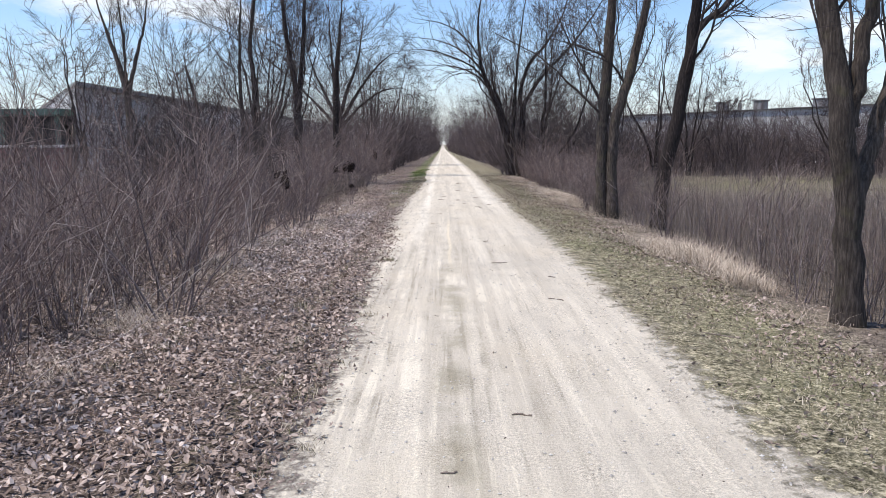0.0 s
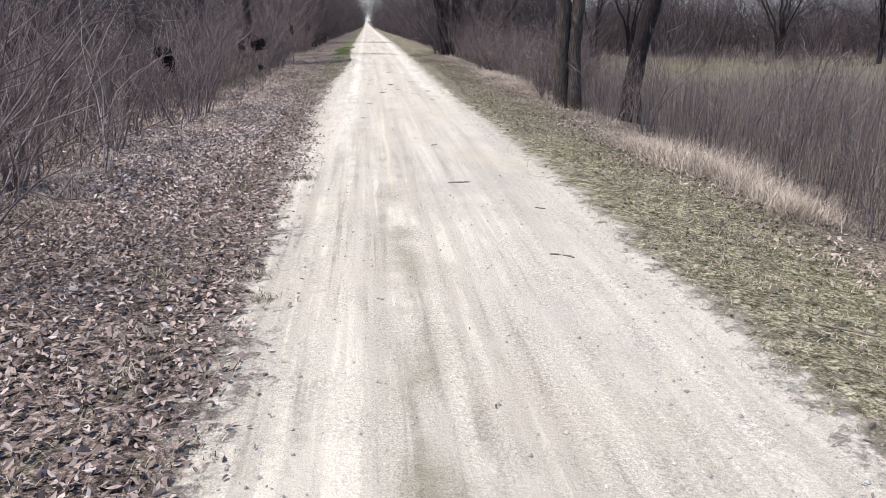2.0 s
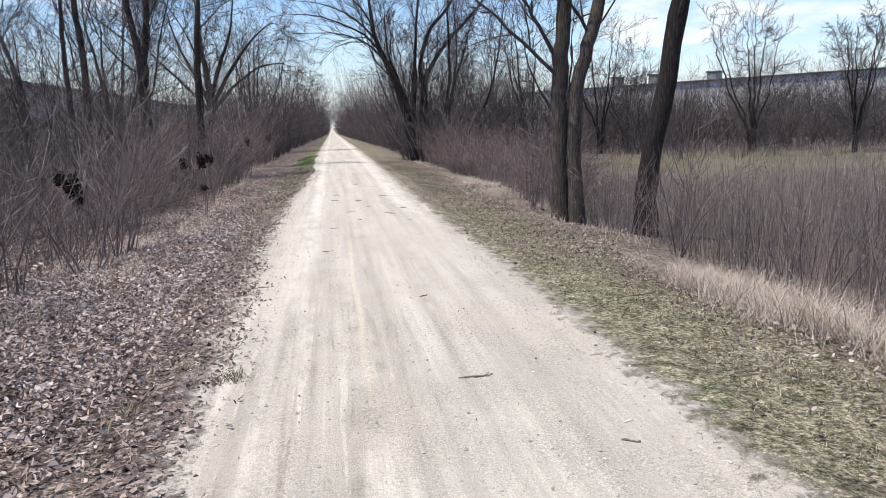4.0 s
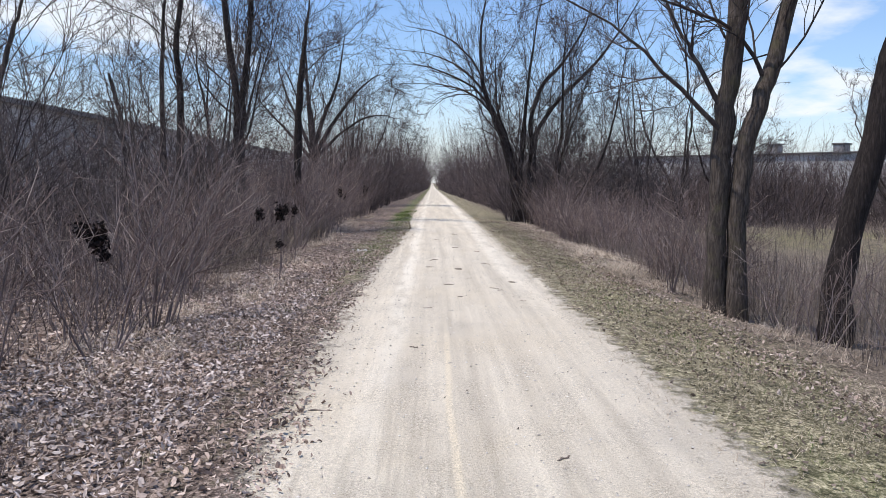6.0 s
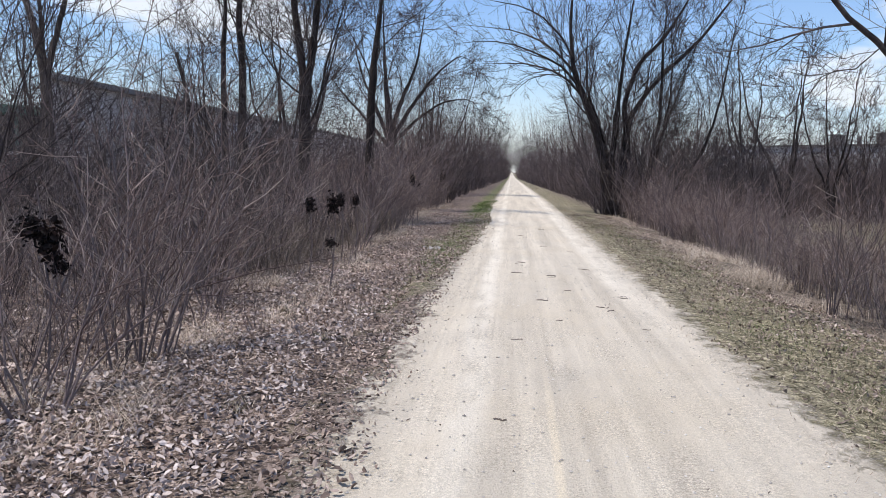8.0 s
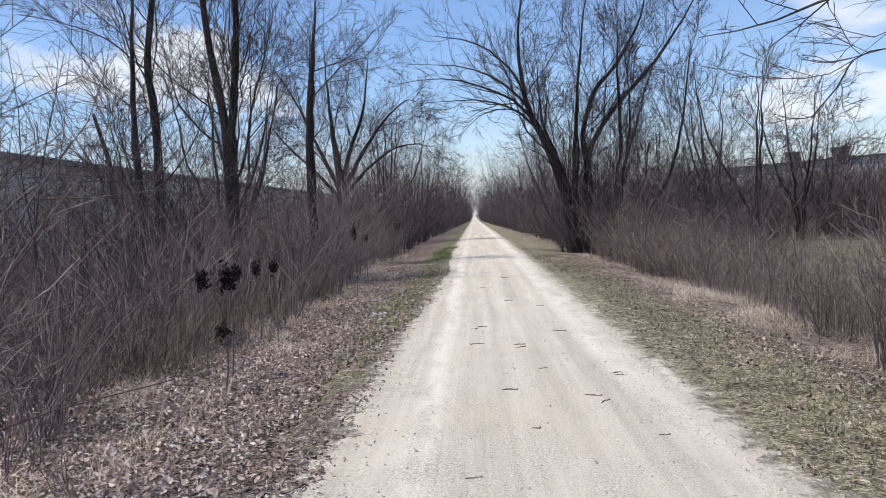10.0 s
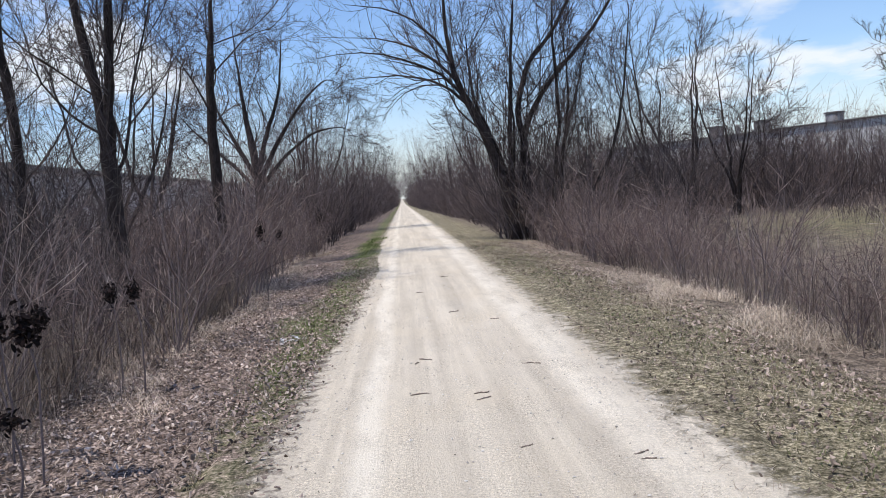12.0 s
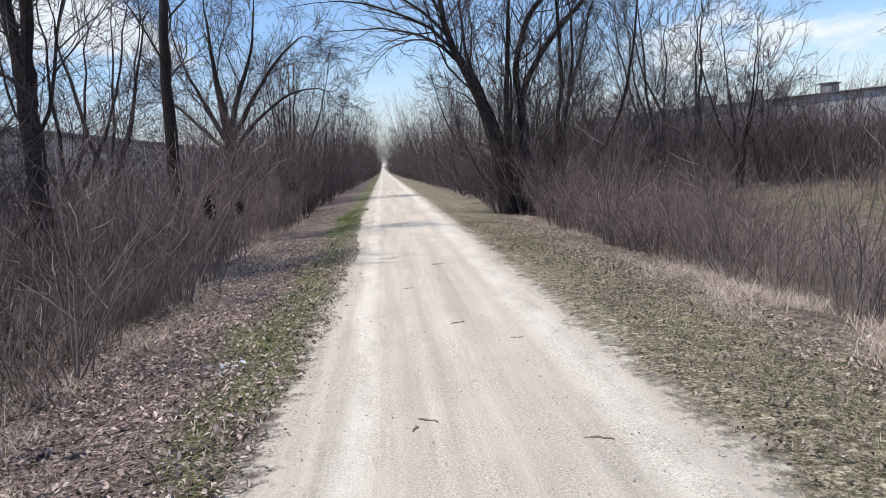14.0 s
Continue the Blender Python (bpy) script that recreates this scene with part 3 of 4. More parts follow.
# the large many-stemmed tree whose limbs reach over the trail
make_tree("tree", (4.0, 43.0, -0.3), [
    [(-0.05, 0, -0.1, 0.22), (-0.45, 0, 2.1, 0.18), (-0.95, 0, 3.9, 0.16), (-1.45, 0, 5.0, 0.135), (-1.8, 0, 5.9, 0.105), (-1.95, 0.1, 6.9, 0.075), (-2.0, 0.2, 8.6, 0.05), (-1.6, 0.3, 10.8, 0.02)],
    [(0.25, 0.2, -0.1, 0.15), (0.35, 0.2, 2.6, 0.12), (0.7, 0.2, 4.3, 0.1), (1.8, 0.3, 5.8, 0.085), (2.9, 0.4, 6.9, 0.065), (4.2, 0.4, 8.6, 0.04), (5.2, 0.4, 10.3, 0.012)],
    [(0.5, -0.1, -0.1, 0.17), (0.45, -0.1, 3.0, 0.13), (0.3, -0.1, 4.6, 0.1), (0.75, -0.1, 6.1, 0.085), (1.5, -0.2, 7.0, 0.065), (2.5, -0.2, 8.6, 0.04), (2.9, -0.2, 10.2, 0.012)],
    [(0.1, 0.35, -0.1, 0.11), (-0.2, 0.3, 2.2, 0.09), (-0.75, 0.25, 3.9, 0.07), (-1.2, 0.3, 5.2, 0.055), (-1.3, 0.4, 7.5, 0.012)],
    [(-0.2, -0.2, -0.1, 0.16), (-0.15, -0.2, 2.2, 0.11), (0.0, -0.3, 4.8, 0.075), (0.3, -0.4, 8.0, 0.035), (0.7, -0.4, 10.5, 0.012)]],
    14, "large many-stemmed dark tree arching over the trail", (12, 9, 6, 3), 0.36, 0.22, M_BARK_DARK, droop=0.06,
    extra=[[(-1.4, 0, 4.85, 0.06), (-2.0, 0, 5.5, 0.048), (-2.7, 0.1, 5.85, 0.038), (-3.8, 0.2, 6.15, 0.026), (-5.6, 0.2, 6.1, 0.008)],
           [(-1.55, 0, 5.2, 0.065), (-2.3, -0.2, 6.0, 0.05), (-3.6, -0.4, 6.6, 0.035), (-5.0, -0.5, 6.9, 0.02), (-6.6, -0.6, 6.8, 0.007)],
           [(-1.75, 0.1, 5.75, 0.06), (-2.4, 0.3, 6.5, 0.048), (-3.2, 0.5, 7.1, 0.036), (-4.5, 0.8, 7.6, 0.02), (-6.4, 0.9, 7.8, 0.007)],
           [(-2.2, 0.0, 5.6, 0.028), (-2.9, -0.2, 5.7, 0.022), (-3.7, -0.3, 5.35, 0.014), (-4.4, -0.3, 4.7, 0.005)],
           [(-1.9, 0, 6.4, 0.05), (-2.6, -0.3, 7.4, 0.04), (-3.8, -0.5, 8.2, 0.026), (-5.4, -0.6, 8.5, 0.007)],
           [(-0.8, 0.0, 3.3, 0.03), (-1.3, 0.2, 3.9, 0.022), (-1.9, 0.3, 4.2, 0.014), (-2.6, 0.3, 4.1, 0.005)]], sub=0.5)

make_tree("tree", (5.0, 42.3, -0.4), [
    [(0, 0, -0.1, 0.08), (0.3, 0, 2.0, 0.07), (0.9, 0.1, 4.0, 0.05), (1.9, 0.2, 7.0, 0.012)],
    [(0.05, 0.2, -0.1, 0.085), (0.35, 0.2, 2.2, 0.075), (0.6, 0.1, 4.3, 0.065), (0.6, 0.2, 6.8, 0.045), (0.7, 0.2, 9.0, 0.012)],
    [(0.4, -0.2, -0.1, 0.075), (0.5, -0.2, 2.4, 0.06), (0.9, -0.3, 5.0, 0.04), (0.8, -0.3, 7.5, 0.012)],
    [(0.6, 0.2, -0.1, 0.09), (1.3, 0.2, 1.2, 0.08), (2.3, 0.3, 2.7, 0.065), (2.8, 0.35, 4.1, 0.05), (3.1, 0.4, 5.6, 0.035), (3.4, 0.4, 8.0, 0.012)],
    [(-0.8, 0.1, -0.1, 0.06), (-1.1, 0.0, 2.2, 0.05), (-1.0, 0.0, 4.4, 0.03), (-1.2, 0.0, 6.0, 0.01)]],
    24, "thicket-like clump of slim dark stems beside the large tree", (11, 9, 12), 0.36, 0.12, M_BARK_DARK, twig=0.007)

LEFT_TREE = "slender dark tree, bare, standing in the brush"
make_tree("tree", (-5.15, 37.7, -0.3), [
    [(-0.1, 0, -0.1, 0.185), (-0.03, 0, 1.4, 0.16), (0.02, 0, 3.6, 0.145), (0.12, 0, 5.6, 0.112), (0.3, 0.1, 7.4, 0.055), (0.4, 0.2, 8.6, 0.025), (0.45, 0.3, 9.6, 0.008)]],
    15, LEFT_TREE, (16, 9, 6, 5), 0.34, 0.3, M_BARK_DARK, angle=58, up=0.1)
make_tree("tree", (-5.9, 32.0, -0.3), [
    [(0, 0, -0.1, 0.19), (-0.02, 0, 1.6, 0.168), (-0.02, 0, 3.2, 0.162), (-0.07, 0, 4.0, 0.115), (-0.26, 0.1, 5.2, 0.1), (-0.5, 0.1, 7.2, 0.075), (-0.7, 0.2, 11.5, 0.016)],
    [(0.03, 0, 3.3, 0.09), (0.12, -0.05, 4.2, 0.1), (0.27, -0.1, 5.6, 0.09), (0.42, -0.1, 7.5, 0.065), (0.6, -0.1, 11.0, 0.016)]],
    16, "dark tree, forked in two above the brush, bare", (11, 9, 6, 5), 0.34, 0.25, M_BARK_DARK)
make_tree("tree", (-7.6, 31.7, -0.35), [
    [(0, 0, -0.1, 0.131), (0.0, 0, 2.0, 0.115), (0.0, 0, 4.4, 0.098), (-0.08, 0, 6.0, 0.082), (0.2, 0.2, 8.5, 0.057), (0.4, 0.2, 11.5, 0.012)],
    [(-0.5, 0.2, -0.1, 0.107), (-0.55, 0.2, 2.0, 0.090), (-0.6, 0.2, 5.0, 0.066), (-0.4, 0.3, 9.0, 0.012)]],
    17, LEFT_TREE, (11, 8, 6, 5), 0.36, 0.25, M_BARK_DARK, angle=54, up=0.1)
make_tree("tree", (-11.8, 29.4, -0.45), [
    [(0, 0, -0.1, 0.164), (0.0, 0, 2.5, 0.139), (-0.03, 0, 4.0, 0.123), (-0.35, 0, 5.3, 0.082), (-0.9, 0.1, 7.0, 0.033), (-1.2, 0.1, 8.5, 0.010)],
    [(0, 0, 3.9, 0.082), (0.4, 0, 5.3, 0.066), (0.8, 0.1, 6.8, 0.033), (1.0, 0.1, 8.5, 0.010)],
    [(0, 0, 3.6, 0.057), (0.1, -0.3, 5.3, 0.049), (0.0, -0.5, 8.0, 0.010)]],
    18, "pale forked young tree with upswept bare branches", (6, 6, 5, 3), 0.3, 0.4, M_BARK, up=0.3, angle=35)


make_tree("tree", (-7.7, 58.0, -0.55), [
    [(0, 0, -0.1, 0.3), (0.05, 0, 2.5, 0.26), (0.0, 0, 4.6, 0.22), (-0.3, 0.2, 7.0, 0.13), (-0.5, 0.3, 9.5, 0.06), (-0.6, 0.3, 12.5, 0.012)],
    [(0.05, 0, 4.0, 0.15), (0.7, 0.3, 6.2, 0.12), (1.5, 0.5, 8.4, 0.07), (2.0, 0.6, 11.8, 0.012)],
    [(0.1, 0, 3.6, 0.15), (1.2, -0.3, 5.4, 0.12), (2.7, -0.6, 7.4, 0.07), (4.2, -0.8, 8.6, 0.03), (5.2, -0.8, 8.2, 0.01)],
    [(0.1, 0, 3.2, 0.12), (1.5, 0.2, 4.8, 0.09), (3.2, 0.4, 6.0, 0.055), (4.8, 0.5, 6.2, 0.025), (5.6, 0.5, 5.4, 0.008)],
    [(-0.05, 0, 3.8, 0.13), (-1.0, 0.3, 5.8, 0.1), (-2.0, 0.6, 8.0, 0.05), (-2.6, 0.8, 10.8, 0.01)],
    [(-0.05, 0, 3.3, 0.11), (-1.5, -0.4, 5.0, 0.08), (-3.0, -0.6, 6.6, 0.04), (-4.0, -0.6, 8.0, 0.01)]],
    19, "broad bare tree with a wide rounded crown", (12, 10, 12), 0.42, 0.25, M_BARK_DARK, up=0.04, twig=0.0075, angle=46, droop=0.04)


def far_tree(base, height, seed, spread=0.45, label="bare tree far back in the thicket", stems=4):
    rng = np.random.default_rng(seed)
    lines = []
    for q in range(stems):
        a = rng.uniform(0, 6.28)
        o = rng.uniform(0.05, spread) * height * 0.5
        dx, dy = o * math.cos(a), o * math.sin(a)
        r = height * 0.0105 * rng.uniform(0.7, 1.1)
        lines.append([(dx * 0.05, dy * 0.05, -0.1, r), (dx * 0.15, dy * 0.15, height * 0.2, r * 0.85), (dx * 0.55, dy * 0.55, height * 0.45, r * 0.6), (dx * 0.85, dy * 0.85, height * 0.75, r * 0.3), (dx, dy, height * rng.uniform(0.85, 1.0), 0.012)])
    return make_tree("tree", (base[0], base[1], float(ground_height(base[0], base[1]))), lines, seed, label, ((9, 8, 10) if base[0] > 20 else (7, 7, 9)) if base[1] < 80 else (6, 6, 6), 0.46, 0.06 if base[0] > 20 else 0.12, M_BARK_DARK, up=0.07, twig=0.0095, angle=56, apart=False)


for n, (x, y, h, spread) in enumerate(((-6.6, 74, 11, 0.9), (-10.5, 45, 9, 0.6),
                                       (-17.5, 38, 8, 0.6), (-13, 56, 12, 0.6), (-16.3, 52, 9, 0.6),
                                       (15.4, 56, 10, 0.9), (18.2, 57, 9, 0.8), (11.5, 50, 9, 0.7), (26.5, 52, 8.5, 0.9), (-6, 64, 8, 0.8), (-5.2, 92, 9, 0.8), (-6, 112, 9, 0.8), (-5, 140, 10, 0.8), (-6, 185, 11, 0.8), (6.2, 53, 7, 0.8), (6.8, 86, 8, 0.8), (6.2, 106, 9, 0.8), (6.5, 135, 9, 0.8), (6, 180, 11, 0.8), (-3.5, 240, 9, 0.8),
                                       (6.5, 72, 9, 0.7), (30, 47, 7.5, 0.9), (12.5, 66, 9, 0.8), (22, 62, 7, 0.9))):
    far_tree((x, y), h, 41 + n, spread, stems=6 if n < 1 or x > 20 else 4)


def snag():
    rng = np.random.default_rng(3)
    root = tagged(new("dead_tree"), "broken dead trunk standing in the thicket", "dead tree")
    root.location = (-12.1, 39.0, -0.5)
    P, R = spline([(0, 0, -0.1, 0.13), (-0.05, 0, 2.5, 0.105), (-0.2, 0, 4.2, 0.085), (-0.6, 0, 5.95, 0.055)], 12, rng, 0.02)
    part("trunk", mesh_of("trunk", *tubes(P, R, 9), M_BARK_DARK), root)
    B = sprout(P, R, 3, rng, (0.4, 0.9), 0.16, 60, 5, 0.4, 0.1, 0.2, 0.02)
    for q in range(3):
        part("branch_stub", mesh_of("branch_stub", *tubes(B[0][q:q + 1], B[1][q:q + 1], 5), M_LIMB), root)


snag()


# ---------------------------------------------------------------- thickets
def keep_left(x, y):
    edge = -3.15 + 0.35 * np.sin(0.5 * y) + 0.2 * np.sin(1.7 * y + 1)
    m = x < edge
    return x[m], y[m]


def keep_right(x, y):
    edge = 4.15 + 0.3 * np.sin(0.45 * y + 1) + 0.15 * np.sin(1.9 * y)
    m = x > edge
    return x[m], y[m]


def swell(x, y, k=0.0):
    """Slow change of height over the ground, so that the brush's top is uneven."""
    return 1.0 + 0.22 * np.sin(0.62 * y + 0.8 * x + k) + 0.18 * np.sin(0.23 * y - 0.5 * x + 2.0 * k) + 0.14 * np.sin(1.7 * y + 1.1 * x)


def fans(cx, cy, h, seed, per=9, spread=0.45, r=0.004, base=0.14, arch=0.05, k=5, wander=0.13):
    """Vase-shaped clumps: stems that rise from one foot, lean outwards and arch over."""
    rng = np.random.default_rng(seed)
    c = len(cx)
    i = np.repeat(np.arange(c), per)
    n = len(i)
    a = rng.uniform(0, 2 * np.pi, n)
    q = spread * np.abs(rng.normal(0.35, 0.6, n))
    o = base * rng.uniform(0, 1, n)
    x, y = cx[i] + o * np.cos(a), cy[i] + o * np.sin(a)
    out_way = np.stack([np.cos(a), np.sin(a), np.zeros(n)], 1)
    p = np.stack([x, y, ground_height(x, y) - 0.02], 1)
    d = unit(out_way * q[:, None] + np.array([0, 0, 1.0]))
    step = (h[i] * rng.uniform(0.5, 1.15, n) / (k - 1))[:, None]
    lines = [p]
    for _ in range(k - 1):
        d = unit(d + rng.normal(size=d.shape) * wander + out_way * arch)
        p = p + d * step
        lines.append(p)
    R = (r * rng.uniform(0.55, 1.5, n))[:, None] * (1 - 0.7 * np.linspace(0, 1, k)[None, :])
    return np.stack(lines, 1), R


def brush(x, y, h, seed, material, label, per=9, spread=0.45, r=0.004, twigs=5, size=0.36, second=0, base=0.14, arch=0.05, k=5, low=0.15, angle=52, wander=0.13):
    """A stand of vase-shaped clumps as one thicket."""
    rng = np.random.default_rng(seed + 500)
    P, R = fans(x, y, h, seed, per, spread, r, base, arch, k, wander)
    out = [tubes(P, R, 3)]
    if twigs:
        T = sprout(P, R, twigs, rng, (low, 1.0), size, angle, 3 if second else 2, 0.65, 0.1, 0.14, r * 0.32)
        out.append(tubes(*T, 3) if second else spikes(*T))
        if second:
            out.append(spikes(*sprout(T[0], T[1], second, rng, (0.2, 1.0), 0.55, 40, 2, 0.8, 0.05, 0.12, r * 0.25)))
    return tagged(new("thicket", mesh_of("thicket", *merge(out), material)), label, "thicket", kind="stuff")


def spots_in(n, x0, x1, y0, y1, seed, keep=None):
    rng = np.random.default_rng(seed)
    x, y = rng.uniform(x0, x1, n), rng.uniform(y0, y1, n)
    return keep(x, y) if keep else (x, y)


# the bank left of the trail, from the start onwards
x, y = spots_in(190, -10.0, -3.0, 0.5, 22, 315, keep_left)
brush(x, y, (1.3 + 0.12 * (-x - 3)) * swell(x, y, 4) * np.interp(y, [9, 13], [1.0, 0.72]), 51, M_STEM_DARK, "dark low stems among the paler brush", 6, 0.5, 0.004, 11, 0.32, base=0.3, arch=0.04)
x, y = spots_in(360, -10.0, -3.0, 0.5, 22, 301, keep_left)
brush(x, y, (1.45 + 0.14 * (-x - 3)) * swell(x, y) * np.interp(y, [9, 13], [1.0, 0.72]), 31, M_STEM, "dense fine purple-brown leafless stems on the bank", 7, 0.3, 0.0036, 10, 0.28, base=0.3, arch=0.02)
x, y = spots_in(150, -9.5, -3.3, 1.5, 22, 302, keep_left)
brush(x, y, 1.9 * swell(x, y, 8) * np.interp(y, [9, 13], [1.0, 0.8]), 46, M_STEM_RED, "taller reddish shoots through the brush", 4, 0.5, 0.005, 7, 0.36, 1, base=0.2)
x, y = spots_in(26, -4.6, -2.7, 4.4, 11.5, 303)
brush(x, y, np.full(len(x), 1.9), 45, M_STEM_PALE, "pale arching canes in front of the brush", 5, 0.75, 0.0055, 3, 0.3, base=0.1, arch=0.09, k=8)
x, y = spots_in(330, -9.0, -3.3, 21, 34, 304, keep_left)
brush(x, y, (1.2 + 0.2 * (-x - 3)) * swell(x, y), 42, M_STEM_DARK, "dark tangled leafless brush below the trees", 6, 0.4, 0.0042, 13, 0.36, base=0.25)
x, y = spots_in(46, -6.4, -3.4, 18, 27, 305, keep_left)
brush(x, y, 1.9 * swell(x, y, 9), 47, M_STEM_PALE, "long pale canes leaning across the brush", 4, 0.9, 0.0046, 3, 0.35, base=0.1, arch=0.07, k=7)
x, y = spots_in(240, -8.5, -3.0, 33, 47, 306, keep_left)
brush(x, y, (1.35 + 0.3 * (-x - 3)) * swell(x, y, 3), 48, M_STEM_RED, "russet leafless brush beside the trail", 6, 0.45, 0.005, 13, 0.34, base=0.25)
x, y = spots_in(170, -19, -9.0, 7, 62, 307)
brush(x, y, 2.4 * swell(x, y, 1) * np.interp(y, [20, 40], [0.75, 1.0]), 32, M_STEM, "leafless brush deep behind the bank", 5, 0.5, 0.009, 12, 0.4, base=0.5)
x, y = spots_in(80, -14, -5.5, 19, 47, 308)
brush(x, y, 4.6 * swell(x, y, 2), 38, M_TWIG, "slim leafless saplings rising from the brush", 3, 0.4, 0.014, 12, 0.34, 7, base=0.3, arch=0.02, k=7, wander=0.1)
x, y = spots_in(46, -9.5, -4.4, 23, 36, 314)
brush(x, y, 3.3 * swell(x, y, 6), 53, M_TWIG, "upright slim dark saplings in the brush", 3, 0.16, 0.012, 12, 0.22, base=0.35, arch=0.01, k=6, wander=0.08, low=0.3)
# between the trail and the field
x, y = spots_in(40, 4.7, 9.5, 6.5, 17, 316)
brush(x, y, 1.7 * swell(x, y, 2), 54, M_STEM_RED, "leaning reddish stems standing over the weeds", 4, 0.6, 0.0065, 6, 0.34, 2, base=0.15)
x, y = spots_in(62, 4.2, 6.5, 3, 24, 309, keep_right)
brush(x, y, 1.25 * swell(x, y, 3), 33, M_STEM, "sparse leafless brush between trail and field", 5, 0.4, 0.0042, 9, 0.3, base=0.2)
x, y = spots_in(120, 5.5, 15, 6, 21, 310)
brush(x, y, 1.5 * swell(x, y, 7), 41, M_STEM, "thin grey weed stems scattered over the field", 3, 0.35, 0.0034, 8, 0.28, base=0.3)
x, y = spots_in(70, 4.2, 6.2, 22, 34, 311, keep_right)
brush(x, y, 1.2 * swell(x, y, 4), 34, M_STEM_RED, "reddish leafless brush at the verge's edge", 6, 0.55, 0.0046, 12, 0.34, 0, base=0.2)
x, y = spots_in(200, 4.2, 8.6, 32, 47, 312, keep_right)
brush(x, y, 1.9 * swell(x, y, 5) * np.interp(y, [31, 39], [0.7, 1.0]), 39, M_STEM_RED, "reddish leafless brush beside the trail", 6, 0.55, 0.006, 13, 0.36, base=0.25)
x, y = spots_in(26, 5.0, 10.0, 38, 52, 313)
brush(x, y, 4.4 * swell(x, y, 5), 49, M_TWIG, "dark leafless saplings behind the reddish brush", 5, 0.55, 0.016, 10, 0.36, 6, base=0.4, arch=0.03, k=6, wander=0.1)

x, y = 4.2 + 0.6 * np.cos(np.arange(9) * 2.4), 43.0 + 0.5 * np.sin(np.arange(9) * 2.4)
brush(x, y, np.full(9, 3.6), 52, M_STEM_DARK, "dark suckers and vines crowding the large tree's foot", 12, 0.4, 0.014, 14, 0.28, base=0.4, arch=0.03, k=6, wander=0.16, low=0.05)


def wall_of_brush(side, n, seed):
    """Clumps of uneven height that close in on the far trail."""
    rng = np.random.default_rng(seed)
    y = 45 + 290 * rng.uniform(0, 1, n) ** 1.7
    inner = np.interp(y, [44, 90, 170, 240], [3.3, 2.9, 2.1, 1.8])
    off = 7.0 * rng.uniform(0, 1, n) ** 1.6
    x = 0.4 + side * (inner + 0.5 + off)
    tall = np.interp(y, [45, 60, 100, 200], [3.6, 5.4, 8.8, 13.0]) + 0.5 * off
    tall = tall * np.where(rng.uniform(0, 1, n) < 0.4, rng.uniform(0.35, 0.6, n), rng.uniform(0.7, 1.2, n))
    brush(x, y, tall, seed, M_STEM_FAR, "tall uneven leafless brush walling the far trail", 6, 0.36, 0.016, 15, 0.34, base=0.5, arch=0.04, low=0.04, angle=50)


wall_of_brush(-1, 450, 35)
wall_of_brush(1, 450, 36)
rng = np.random.default_rng(21)
x, y = rng.uniform(8, 58, 350), rng.uniform(0, 1, 350)
y = 59 - 0.28 * (x - 14) + y * 14
brush(x, y, 5.9 * (0.6 + 0.4 * swell(x, y * 0.5, 6)), 37, M_STEM_FAR, "dark brush along the far side of the field", 7, 0.6, 0.018, 12, 0.42, base=0.8, low=0.02, angle=46)
x, y = spots_in(90, 8.5, 34, 43, 60, 317)
brush(x, y, 1.3 * swell(x, y, 3), 55, M_STEM_FAR, "low scattered brush at the field's far edge", 6, 0.6, 0.01, 8, 0.4, base=0.5, low=0.05)
a, b = rng.uniform(0, 100, 300), rng.uniform(2, 10, 300)
x, y = 28 + 0.515 * a - 0.857 * b, 124 - 0.857 * a - 0.515 * b
brush(x, y, rng.uniform(5.0, 6.7, 300), 44, M_STEM_FAR, "leafless brush grown up before the factory wall", 6, 0.7, 0.045, 12, 0.45, base=1.2, low=0.02, angle=46)


def make_shrub(seed, n, h, lean):
    rng = np.random.default_rng(seed)
    root = tagged(new("shrub"), "leafless many-stemmed shrub at the thicket's edge", "shrub", "shrubs along the trail")
    a, rad = rng.uniform(0, 6.28, n), rng.uniform(0, 0.22, n)
    p = np.stack([rad * np.cos(a), rad * np.sin(a), np.full(n, -0.03)], 1)
    d = unit(np.stack([np.cos(a) * rng.uniform(0.1, lean, n), np.sin(a) * rng.uniform(0.1, lean, n), np.ones(n)], 1))
    out = [p]
    hh = (h * rng.uniform(0.6, 1.1, n) / 6)[:, None]
    for _ in range(6):
        d = unit(d + rng.normal(size=d.shape) * 0.09 + np.stack([np.cos(a) * 0.03, np.sin(a) * 0.03, np.zeros(n)], 1))
        p = p + d * hh
        out.append(p)
    P = np.stack(out, 1)
    R = (0.011 * rng.uniform(0.6, 1.3, n))[:, None] * (1 - 0.7 * np.linspace(0, 1, 7)[None, :])
    for q in range(n):
        part("stem", mesh_of("stem", *tubes(P[q:q + 1], R[q:q + 1], 5), M_STEM), root)
    T = sprout(P, R, 7, rng, (0.25, 1.0), 0.38, 42, 3, 0.6, 0.08, 0.14, 0.0028)
    T2 = sprout(T[0], T[1], 4, rng, (0.2, 1.0), 0.5, 44, 2, 0.8, 0.05, 0.12, 0.002)
    part("crown", mesh_of("crown", *merge([tubes(*T, 3), spikes(*T2)]), M_STEM_RED), root)
    return root


def drop(x, y, seed=0, scale=1.0, turn=0.0, tip=0.0):
    return pose(x, y, float(ground_height(x, y)), tip, 0, turn) @ Matrix.Scale(scale, 4)


